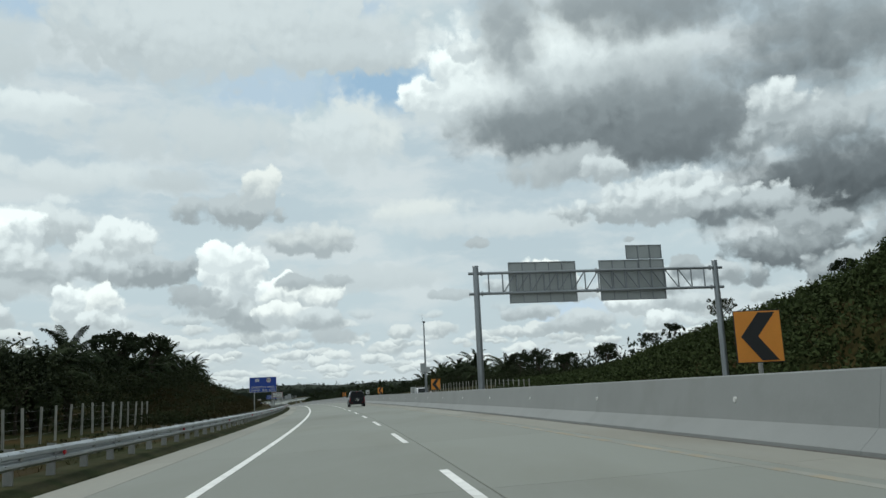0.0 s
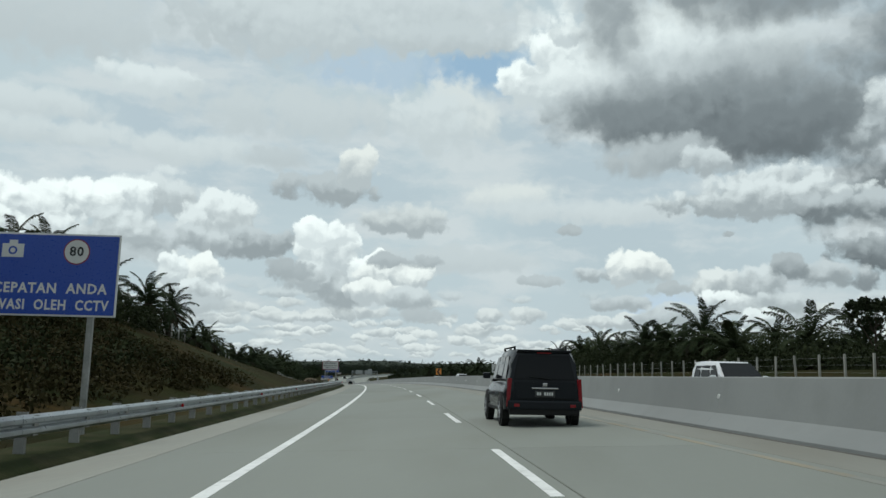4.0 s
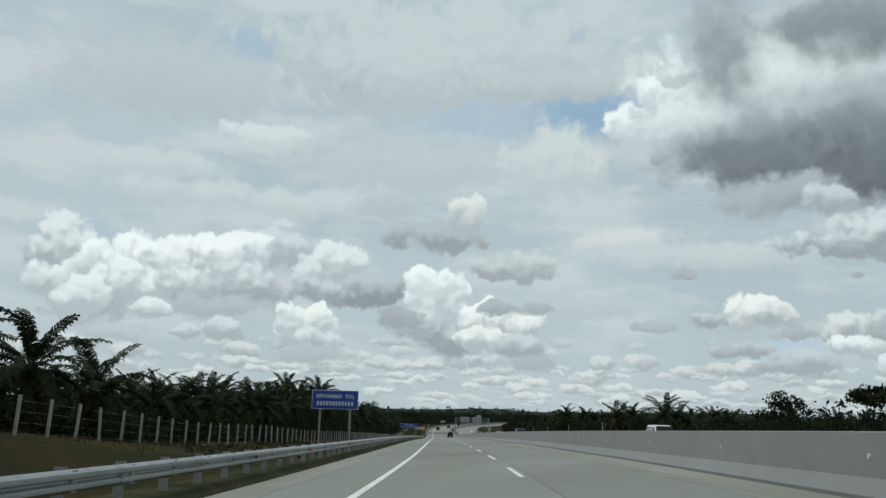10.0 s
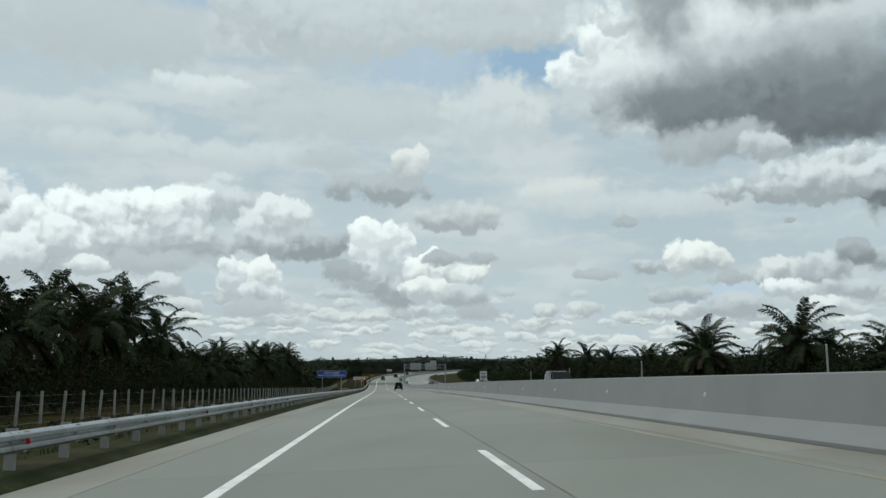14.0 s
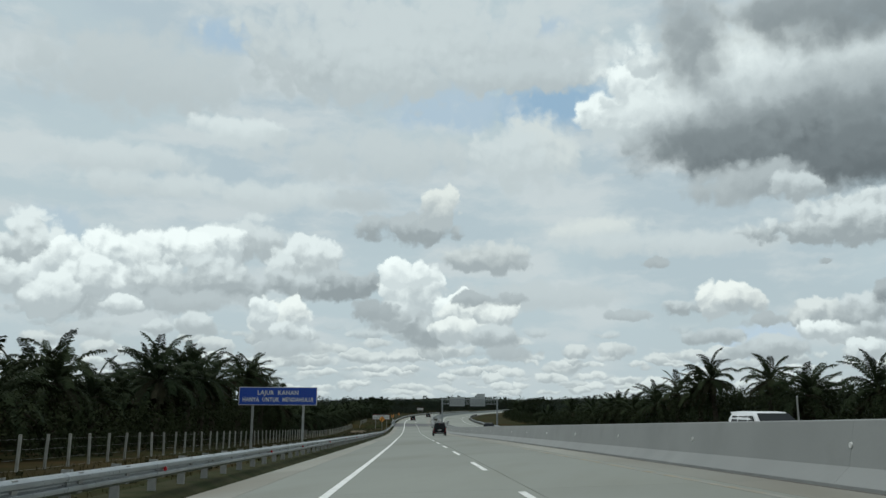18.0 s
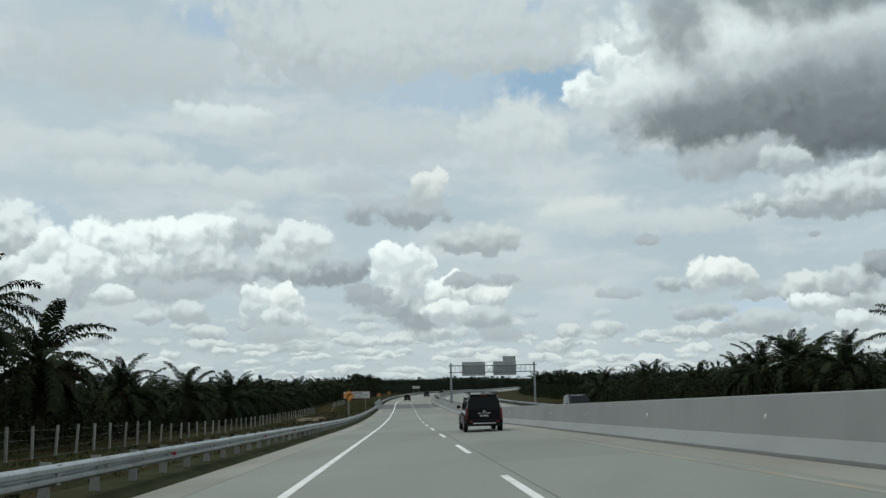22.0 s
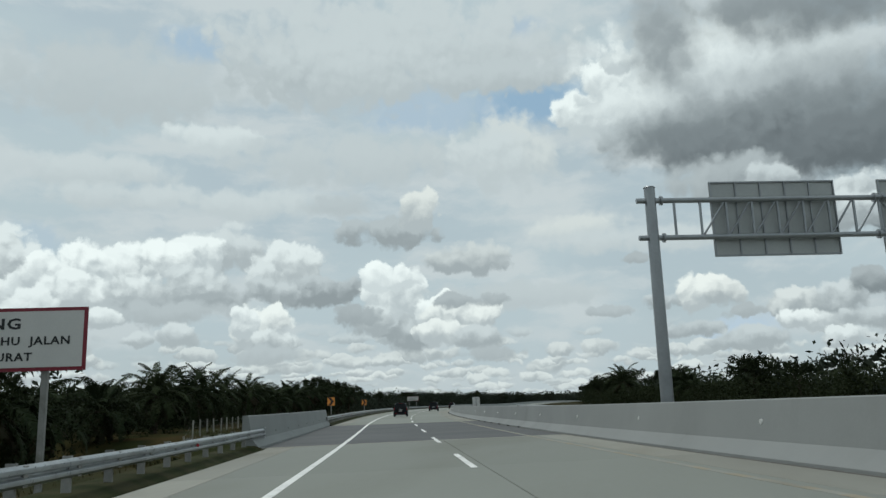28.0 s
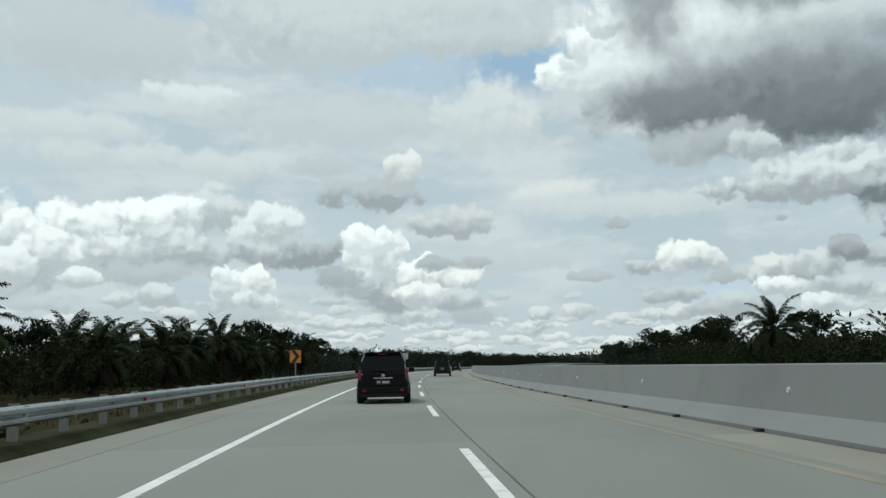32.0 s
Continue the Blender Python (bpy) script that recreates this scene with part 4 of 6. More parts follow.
def letters(body, size, mt, parent, at, name="lettering", align="CENTER", bold=0.026, wide=1.0):
    """A line of writing as a thin mesh on a sign that faces -y."""
    cu = bpy.data.curves.new(name, "FONT")
    cu.body, cu.size, cu.align_x, cu.align_y = body, size, align, "CENTER"
    cu.offset, cu.extrude, cu.space_character, cu.resolution_u = bold * size, 0.003, 1.12, 2
    tmp = bpy.data.objects.new(name, cu)
    scene.collection.objects.link(tmp)
    me = bpy.data.meshes.new_from_object(tmp.evaluated_get(bpy.context.evaluated_depsgraph_get()))
    bpy.data.objects.remove(tmp)
    bpy.data.curves.remove(cu)
    xs = [v.co.x for v in me.vertices]
    if wide != 1.0 and xs:
        k = wide / (max(xs) - min(xs))
        for v in me.vertices:
            v.co.x *= k
    me.transform(Matrix.Translation(at) @ pose(0, 0, 0, 90, 0, 0))
    return link(name, me, mt, parent)


def plate(w, h, t, z, y=0.0, corner=0.0):
    bm = bmesh.new()
    box(bm, (w, t, h), (0, y, z), bevel=min(0.006, t * 0.3))
    return bm


def sign_board(name, label, s, u, w, h, low, face, rim, lines, ink, posts, rz=0.0, rim_w=0.06):
    """A board on posts that faces the traffic; u is its middle, low the height of its lower edge above the pavement."""
    base = ground_at(s, u)
    top = road(s, 0.0, low)[2]
    z0 = float(top - base.z)
    ob = thing(name, Matrix.Translation(base) @ pose(0, 0, 0, 0, 0, turn(s) + rz), label, "road sign", "signs beside the road")
    part("panel", plate(w, h, 0.03, z0 + h / 2), rim, ob, "flat border panel")
    part("face", plate(w - 2 * rim_w, h - 2 * rim_w, 0.012, z0 + h / 2, -0.017), face, ob)
    for body, size, zz, wide in lines:
        if body == "#":
            bars = bmesh.new()
            k = 12
            for i in range(k):
                box(bars, (wide / k * 0.62, 0.006, size * 0.7), (-wide / 2 + (i + 0.5) * wide / k, -0.026, z0 + zz))
            part("number_bars", bars, ink, ob, "row of plain pale bars")
        else:
            letters(body, size, ink, ob, (0, -0.026, z0 + zz), wide=wide)
    for px in posts:
        bm = bmesh.new()
        box(bm, (0.12, 0.09, z0 + h * 0.9 + 0.4), (px, 0.062, (z0 + h * 0.9 - 0.4) / 2), bevel=0.012)
        part("post", bm, post_steel, ob)
    for zz in (z0 + h * 0.22, z0 + h * 0.78):
        bm = bmesh.new()
        box(bm, (w * 0.94, 0.03, 0.05), (0, 0.03, zz), bevel=0.004)
        part("rail", bm, post_steel, ob)
    return ob


def chevron(s, u, w, h, low, left, rz=0.0, post_x=0.0, lab=""):
    base = ground_at(s, u)
    z0 = float(road(s, 0.0, low)[2] - base.z)
    ob = thing("chevron_sign", Matrix.Translation(base) @ pose(0, 0, 0, 0, 0, turn(s) + rz), lab or "orange road sign with a thick black chevron on a steel post", "road sign", "chevron signs on the bends")
    part("panel", plate(w, h, 0.02, z0 + h / 2), sign_black, ob)
    part("face", plate(w - 0.03, h - 0.03, 0.01, z0 + h / 2, -0.012), sign_orange, ob)
    d = -1 if left else 1
    bm = bmesh.new()
    a, b, t = w * 0.40, h * 0.46, w * 0.36
    pts = [(-d * a * 0.95, b), (-d * a * 0.95 + d * t, b), (d * a * 0.95, 0), (-d * a * 0.95 + d * t, -b), (-d * a * 0.95, -b), (d * a * 0.95 - d * t, 0)]
    front = [bm.verts.new((x, -0.024, z0 + h / 2 + z)) for x, z in pts]
    back = [bm.verts.new((x, -0.018, z0 + h / 2 + z)) for x, z in pts]
    for i in range(6):
        j = (i + 1) % 6
        bm.faces.new((front[i], front[j], back[j], back[i]))
    for q in ((0, 1, 2, 5), (5, 2, 3, 4)):
        bm.faces.new([front[i] for i in q])
    bmesh.ops.recalc_face_normals(bm, faces=bm.faces)
    part("arrow", bm, sign_black, ob, "black chevron")
    bm = bmesh.new()
    tube(bm, (post_x, 0.045, -0.4), (post_x, 0.045, z0 + h * 0.85), 0.045, sides=12)
    smooth(part("post", bm, post_steel, ob))
    return ob


def curve_warning(s, u, size, low):
    """A diamond with a bent arrow."""
    base = ground_at(s, u)
    z0 = float(road(s, 0.0, low)[2] - base.z) + size / 2
    ob = thing("curve_warning_sign", Matrix.Translation(base) @ pose(0, 0, 0, 0, 0, turn(s)), "orange diamond warning sign with a black curve arrow", "road sign", "signs beside the road")
    e = size / math.sqrt(2)
    for nm, k, y, t, mt in (("panel", 1.0, 0.0, 0.02, sign_black), ("face", 0.955, -0.012, 0.012, sign_orange)):
        bm = bmesh.new()
        box(bm, (e * k, t, e * k), (0, 0, 0), bevel=0.004)
        bmesh.ops.transform(bm, matrix=Matrix.Translation((0, y, z0)) @ pose(0, 0, 0, 0, 45, 0), verts=bm.verts)
        part(nm, bm, mt, ob)
    bm = bmesh.new()
    r = size * 0.17
    path = [(-0.12, -0.30), (-0.12, -0.10), (-0.10, 0.0), (-0.03, 0.08), (0.08, 0.115)]
    wv = 0.055
    prev = None
    rowv = []
    for i, (x, z) in enumerate(path):
        q = path[min(i + 1, len(path) - 1)]
        p = path[max(i - 1, 0)]
        d = Vector((q[0] - p[0], q[1] - p[1])).normalized()
        nrm = Vector((-d.y, d.x))
        rowv.append([bm.verts.new(((x + nrm.x * wv * k) * size, -0.024, z0 + (z + nrm.y * wv * k) * size)) for k in (-1, 1)])
    for a, b in zip(rowv[:-1], rowv[1:]):
        bm.faces.new((a[0], b[0], b[1], a[1]))
    tip = [bm.verts.new((x * size, -0.024, z0 + z * size)) for x, z in ((0.08, 0.23), (0.25, 0.12), (0.08, 0.0))]
    bm.faces.new(tip)
    made = bmesh.ops.extrude_face_region(bm, geom=bm.faces[:])
    bmesh.ops.translate(bm, vec=(0, 0.005, 0), verts=[g for g in made["geom"] if isinstance(g, bmesh.types.BMVert)])
    bmesh.ops.recalc_face_normals(bm, faces=bm.faces)
    part("arrow", bm, sign_black, ob, "black bent arrow")
    bm = bmesh.new()
    tube(bm, (0, 0.05, -0.4), (0, 0.05, z0 + size * 0.3), 0.05, sides=12)
    smooth(part("post", bm, post_steel, ob))
    return ob


def gantry(s, u0, u1, top, extra):
    """A sign gantry over the opposite carriageway, seen from behind."""
    p0 = Vector(road(s, u0, -0.1))
    w = u1 - u0
    ob = thing("sign_gantry", Matrix.Translation(p0) @ pose(0, 0, 0, 0, 0, turn(s)), "galvanised steel truss gantry carrying sign panels seen from behind", "sign gantry", "gantries over the opposite carriageway")
    for x in (0.0, w):
        bm = bmesh.new()
        tube(bm, (x, 0, -0.2), (x, 0, top), 0.20, 0.17, 20)
        tube(bm, (x, 0, top), (x, 0, top + 0.03), 0.19, 0.17, 20)
        smooth(part("column", bm, gantry_steel, ob))
        bm = bmesh.new()
        box(bm, (0.62, 0.62, 0.05), (x, 0, 0.12), bevel=0.01)
        for sx in (-0.22, 0.22):
            for sy in (-0.22, 0.22):
                tube(bm, (x + sx, sy, 0.12), (x + sx, sy, 0.24), 0.025, sides=6)
        part("base_plate", bm, gantry_steel, ob)
    zc = (top - 0.42, top - 1.62)
    for z in zc:
        bm = bmesh.new()
        tube(bm, (-0.45, 0, z), (w + 0.45, 0, z), 0.085, sides=16)
        smooth(part("chord", bm, gantry_steel, ob))
        for x in (0.0, w / 2, w):
            bm = bmesh.new()
            for dx in (-0.12, 0.12) if x == w / 2 else (0.34,) if x == 0 else (-0.34,):
                tube(bm, (x + dx - 0.035, 0, z), (x + dx + 0.035, 0, z), 0.15, sides=14)
            part("flange", bm, gantry_steel, ob)
    n = 16
    xs = np.linspace(0.75, w - 0.75, n + 1)
    for i, x in enumerate(xs):
        bm = bmesh.new()
        tube(bm, (x, 0, zc[1]), (x, 0, zc[0]), 0.045, sides=8)
        part("strut", bm, gantry_steel, ob)
        if 0 < i < n and i != n // 2:
            a, b = (xs[i], xs[i + 1]) if i < n // 2 else (xs[i], xs[i - 1])
            bm = bmesh.new()
            tube(bm, (a, 0, zc[1]), (b, 0, zc[0]), 0.035, sides=8)
            part("brace", bm, gantry_steel, ob)
    for x0, wd in ((w * 0.134, w * 0.277), (w * 0.509, w * 0.276)):
        hh = 2.45
        zm = (zc[0] + zc[1]) / 2 + 0.02
        pan = part("sign_panel", plate(wd, hh, 0.025, zm, 0.20), panel_back, ob, "grey aluminium sign back")
        pan.data.transform(Matrix.Translation((x0 + wd / 2, 0, 0)))
        k = 6
        for i in range(k):
            bm = bmesh.new()
            box(bm, (0.04, 0.06, hh * 0.98), (x0 + wd * (i + 0.02) / (k - 1) * 0.985 + 0.02, 0.16, zm), bevel=0.004)
            part("stiffener", bm, gantry_steel, pan)
        for zz in (zm - hh / 2 + 0.03, zm + hh / 2 - 0.03):
            bm = bmesh.new()
            box(bm, (wd, 0.05, 0.05), (x0 + wd / 2, 0.165, zz), bevel=0.004)
            part("edge_rail", bm, gantry_steel, pan)
    if extra:
        x0, wd, hh = w * 0.628, w * 0.150, 0.86
        zb = (zc[0] + zc[1]) / 2 + 1.245 + 0.03
        pan = part("exit_panel", plate(wd, hh, 0.025, zb + hh / 2, 0.20), panel_back, ob, "small grey sign back above the large one")
        pan.data.transform(Matrix.Translation((x0 + wd / 2, 0, 0)))
        for i in range(4):
            bm = bmesh.new()
            box(bm, (0.04, 0.06, hh), (x0 + wd * i / 3, 0.16, zb + hh / 2), bevel=0.004)
            part("stiffener", bm, gantry_steel, pan)
        bm = bmesh.new()
        box(bm, (wd, 0.05, 0.05), (x0 + wd / 2, 0.165, zb + 0.03), bevel=0.004)
        box(bm, (wd, 0.05, 0.05), (x0 + wd / 2, 0.165, zb + hh - 0.03), bevel=0.004)
        part("edge_rail", bm, gantry_steel, pan)
        for i in (1, 2):
            bm = bmesh.new()
            box(bm, (0.05, 0.06, 1.0), (x0 + wd * i / 3, 0.12, zb - 0.35), bevel=0.004)
            part("bracket", bm, gantry_steel, pan)
    return ob


def camera_pole(s, u, top, box_z):
    p = Vector(road(s, u, -0.2))
    ob = thing("cctv_pole", Matrix.Translation(p) @ pose(0, 0, 0, 0, 0, turn(s)), "tall slim grey steel camera pole with an equipment cabinet", "pole")
    bm = bmesh.new()
    tube(bm, (0, 0, 0), (0, 0, box_z), 0.115, 0.10, 14)
    tube(bm, (0, 0, box_z), (0, 0, top - 0.5), 0.085, 0.055, 14)
    smooth(part("mast", bm, gantry_steel, ob))
    bm = bmesh.new()
    tube(bm, (-0.12, 0, top - 0.6), (-0.12, 0, top + 0.25), 0.018, 0.006, 8)
    box(bm, (0.14, 0.03, 0.03), (-0.06, 0, top - 0.58), bevel=0.005)
    part("lightning_rod", bm, gantry_steel, ob)
    bm = bmesh.new()
    box(bm, (0.50, 0.30, 0.78), (-0.20, -0.02, box_z), bevel=0.02)
    box(bm, (0.56, 0.36, 0.03), (-0.20, -0.02, box_z + 0.40), bevel=0.008)
    cab = part("cabinet", bm, panel_back, ob, "small grey equipment cabinet")
    bm = bmesh.new()
    box(bm, (0.34, 0.26, 0.44), (0.20, -0.20, box_z - 0.16), bevel=0.02)
    box(bm, (0.38, 0.30, 0.03), (0.20, -0.20, box_z + 0.07), bevel=0.008)
    side_box = part("cabinet", bm, panel_back, ob, "smaller grey equipment cabinet")
    bm = bmesh.new()
    box(bm, (0.28, 0.012, 0.36), (0.20, -0.336, box_z - 0.17), bevel=0.005)
    part("cabinet_door", bm, panel_back, side_box)
    bm = bmesh.new()
    for dz in (-0.25, 0.2):
        tube(bm, (0, 0, box_z + dz), (0, 0, box_z + dz + 0.05), 0.115, sides=14)
    part("clamp", bm, gantry_steel, ob)
    bm = bmesh.new()
    box(bm, (0.42, 0.015, 0.68), (-0.20, -0.178, box_z), bevel=0.006)
    part("cabinet_door", bm, panel_back, cab)
    bm = bmesh.new()
    box(bm, (0.15, 0.30, 0.16), (0.03, -0.06, top - 0.55), bevel=0.02)
    part("speed_camera", bm, trim_black, ob, "small dark camera housing")
    return ob



def back_sign(s, u, w, h, low, rz=0.0, lab="pale grey back of a road sign on a single post"):
    """A sign of the opposite carriageway, seen from behind."""
    base = ground_at(s, u)
    z0 = float(road(s, 0.0, low)[2] - base.z)
    ob = thing("reverse_road_sign", Matrix.Translation(base) @ pose(0, 0, 0, 0, 0, turn(s) + rz), lab, "road sign", "signs of the opposite carriageway")
    part("panel", plate(w, h, 0.02, z0 + h / 2), sign_white, ob, "pale grey sheet")
    for zz in (0.2, 0.82):
        bm = bmesh.new()
        box(bm, (w * 0.6, 0.03, 0.045), (0, -0.025, z0 + h * zz), bevel=0.004)
        part("bracket", bm, panel_back, ob)
    bm = bmesh.new()
    tube(bm, (0, -0.065, -0.4), (0, -0.065, z0 + h * 0.86), 0.035, sides=10)
    smooth(part("post", bm, post_steel, ob))
    return ob


sA = sign_board('speed_camera_sign', 'blue highway sign with white camera symbol and writing on steel posts', 92.6, -5.10, 2.93, 1.65, 2.29, sign_blue, sign_white, [('KECEPATAN  ANDA', 0.280, 0.543, 2.52), ('DIAWASI  OLEH  CCTV', 0.280, 0.214, 2.63)], sign_white, (-0.94, 0.97), rim_w=0.035)
sA_top = 3.94 + float(road(92.6, 0.0)[2]) - sA.matrix_basis.translation.z
sB = sign_board('prohibition_sign', 'white red-bordered highway sign with black writing on steel posts', 192.0, -4.82, 2.25, 1.23, 2.13, sign_white, sign_red, [('DILARANG', 0.258, 0.909, 1.53), ('MENDAHULUI  DARI', 0.197, 0.578, 1.93), ('SEBELAH  KIRI', 0.197, 0.270, 1.39)], sign_black, (-0.72, 0.74), rim_w=0.075)
sC = sign_board('information_sign', 'blue highway information sign with white writing on steel posts', 240.8, -5.12, 2.79, 1.12, 2.32, sign_blue, sign_white, [('INFORMASI  TOL', 0.314, 0.752, 2.29), ('#', 0.337, 0.337, 2.24)], sign_white, (-0.89, 0.92), rim_w=0.03)
sD = sign_board('lane_rule_sign', 'wide blue highway sign with white writing on steel posts', 389.0, -5.75, 4.22, 0.97, 2.42, sign_blue, sign_white, [('LAJUR  KANAN', 0.310, 0.660, 2.20), ('HANYA  UNTUK  MENDAHULUI', 0.310, 0.291, 3.80)], sign_white, (-1.35, 1.39), rim_w=0.03)
sE = sign_board('shoulder_rule_sign', 'wide white highway sign with a red border and black writing', 558.1, -6.02, 4.41, 1.20, 2.19, sign_white, sign_red, [('DILARANG', 0.287, 0.886, 1.94), ('MENGGUNAKAN  BAHU  JALAN', 0.215, 0.563, 3.79), ('KECUALI  DARURAT', 0.215, 0.263, 2.42)], sign_black, (-1.41, 1.45), rim_w=0.07)
chevron(63.3, 9.93, 0.74, 0.83, 1.56, True)
chevron(184.8, 9.75, 0.75, 0.87, 1.65, True)
chevron(624.8, -4.37, 0.75, 0.84, 1.55, False)
curve_warning(511.8, -4.16, 1.26, 2.10)
gantry(46.1, 10.23, 25.16, 8.31, True)
gantry(566.6, 10.18, 25.11, 7.87, True)
camera_pole(72.0, 10.32, 8.08, 3.44)
km = sign_board('distance_marker', 'small white kilometre marker sign on a post in the median', 139.5, 10.21, 0.65, 0.70, 1.65, sign_white, sign_black, [('KM', 0.13, 0.40, 0.23), ('40', 0.32, 0.21, 0.39)], sign_black, (0.0,), rim_w=0.03)
back_sign(627.3, 10.36, 0.74, 0.89, 1.08)

chevron(15.0, 10.20, 0.98, 1.02, 1.55, True)
chevron(116.0, 10.0, 0.74, 0.84, 1.6, True)
chevron(670.0, -4.4, 0.74, 0.84, 1.5, False)
back_sign(81.0, 10.2, 0.5, 0.62, 1.35, lab="small grey back of a median road sign")
for s_, hh in ((335.0, 0.72), (532.0, 0.72)):
    sign_board("limit_marker", "small white median sign with plain dark bars on a post", s_, 10.1, 0.62, hh, 1.6, sign_white, sign_black, [("#", 0.16, 0.5, 0.4), ("#", 0.3, 0.24, 0.4)], sign_black, (0.0,), rim_w=0.025)
sign_board("rule_sign", "white highway sign with a red border beside the far bend", 772.0, -5.0, 3.2, 1.2, 2.4, sign_white, sign_red, [("#", 0.2, 0.8, 2.2), ("#", 0.2, 0.4, 2.4)], sign_black, (-1.0, 1.0), rim_w=0.07)
# the camera symbol and the round speed limit on the first blue sign
bm = bmesh.new()
zc = sA_top - 0.36
box(bm, (0.42, 0.006, 0.27), (-0.62, -0.026, zc), bevel=0.002)
box(bm, (0.16, 0.006, 0.08), (-0.62, -0.026, zc + 0.17), bevel=0.002)
symbol = part("camera_symbol", bm, sign_white, sA, "white camera symbol")
bm = bmesh.new()
tube(bm, (-0.62, -0.029, zc), (-0.62, -0.034, zc), 0.085, sides=20)
part("lens_ring", bm, sign_blue, symbol)
bm = bmesh.new()
tube(bm, (-0.62, -0.034, zc), (-0.62, -0.037, zc), 0.05, sides=20)
part("lens_dot", bm, sign_white, symbol)
bm = bmesh.new()
tube(bm, (0.62, -0.023, zc), (0.62, -0.029, zc), 0.235, sides=28)
disc_ob = part("limit_disc", bm, sign_white, sA, "round white speed limit disc")
bm = bmesh.new()
tube(bm, (0.62, -0.021, zc), (0.62, -0.026, zc), 0.26, sides=28)
part("limit_ring", bm, sign_red, sA)
letters("80", 0.26, sign_black, disc_ob, (0.62, -0.031, zc), "limit_number")


def marker_post(s, u, h):
    p = ground_at(s, u)
    ob = thing("marker_post", Matrix.Translation(p) @ pose(0, 0, 0, 0, 0, turn(s)), "slim pale steel post beyond the opposite carriageway", "post", "slim posts along the far verge")
    bm = bmesh.new()
    tube(bm, (0, 0, -0.3), (0, 0, h), 0.06, 0.05, 10)
    smooth(part("shaft", bm, post_steel, ob))
    bm = bmesh.new()
    tube(bm, (0, 0, h), (0, 0, h + 0.04), 0.065, 0.04, 10)
    part("cap", bm, panel_back, ob)
    return ob


for s_ in (308.0, 338.0, 366.0, 392.0, 176.0):
    marker_post(s_, 24.4, 2.9)


def earth_heap(s, u, r, h, seed):
    """A low heap of spoil with rough sides."""
    rng = random.Random(seed)
    bm = bmesh.new()
    bmesh.ops.create_icosphere(bm, subdivisions=4, radius=1)
    for v in bm.verts:
        k = 1 + 0.40 * noise.noise(v.co * 2.3 + Vector((seed, 0, 0))) + 0.22 * noise.noise(v.co * 6 + Vector((0, seed, 0))) + 0.10 * noise.noise(v.co * 15 + Vector((0, 0, seed)))
        v.co = Vector((v.co.x * r * k, v.co.y * r * 1.6 * k, v.co.z * h * k))
    p = ground_at(s, u)
    bmesh.ops.transform(bm, matrix=Matrix.Translation(p) @ pose(0, 0, 0, 0, 0, turn(s)), verts=bm.verts)
    me = bpy.data.meshes.new("earth_heap")
    bm.to_mesh(me)
    bm.free()
    ob = link("earth_heap", me, earth)
    smooth(ob, 60)
    return tagged(ob, "pale brown heap of bare earth on the verge", "earth", "earth heaps on the verge")


earth_heap(199.0, -7.8, 1.15, 0.6, 3)
earth_heap(203.5, -8.3, 0.9, 0.45, 4)
earth_heap(524.0, -10.0, 1.5, 0.5, 5)
earth_heap(531.0, -9.4, 1.1, 0.4, 6)


# ---- vegetation ----
vr = random.Random(11)
nr = np.random.RandomState(11)


def frond(length, up, droop, leaf, count, rng):
    """A palm frond in the xz plane, growing from the origin along +x: rachis and two combed rows of hanging leaflets."""
    v, f = [], []
    pts = []
    n = 8
    for i in range(n):
        t = i / (n - 1)
        a = radians(up) - radians(droop) * t ** 1.7
        pts.append(Vector((0, 0, 0)) if i == 0 else pts[-1] + Vector((math.cos(a), 0, math.sin(a))) * length / (n - 1))
    for i in range(n - 1):
        w0, w1 = 0.075 * (1 - i / n), 0.075 * (1 - (i + 1) / n)
        k = len(v)
        a, b = pts[i], pts[i + 1]
        v += [a + Vector((0, -w0, 0)), a + Vector((0, w0, 0)), b + Vector((0, w1, 0)), b + Vector((0, -w1, 0)), a + Vector((0, 0, -w0 * 1.4)), b + Vector((0, 0, -w1 * 1.4))]
        f += [(k, k + 1, k + 2, k + 3), (k, k + 3, k + 5, k + 4), (k + 1, k + 4, k + 5, k + 2)]
    for side in (-1, 1):
        for i in range(count):
            t = 0.10 + 0.90 * (i + rng.random() * 0.5) / count
            x = t * (n - 1)
            j = min(int(x), n - 2)
            p = pts[j].lerp(pts[j + 1], x - j)
            d = (pts[j + 1] - pts[j]).normalized()
            L = leaf * (0.35 + 0.85 * math.sin(math.pi * (0.12 + 0.80 * t))) * rng.uniform(0.85, 1.12)
            outv = (d * rng.uniform(0.45, 0.65) + Vector((0, side * 0.8, 0)) + Vector((0, 0, rng.uniform(-0.1, 0.25)))).normalized()
            mid = p + outv * L * 0.55
            tip = mid + (outv * 0.35 + Vector((0, 0, -rng.uniform(0.25, 0.5)))) * L
            w = d * 0.068
            k = len(v)
            v += [p - w * 0.7, p + w * 0.7, mid + w, tip, mid - w]
            f += [(k, k + 1, k + 2, k + 4), (k + 4, k + 2, k + 3)]
    return v, f


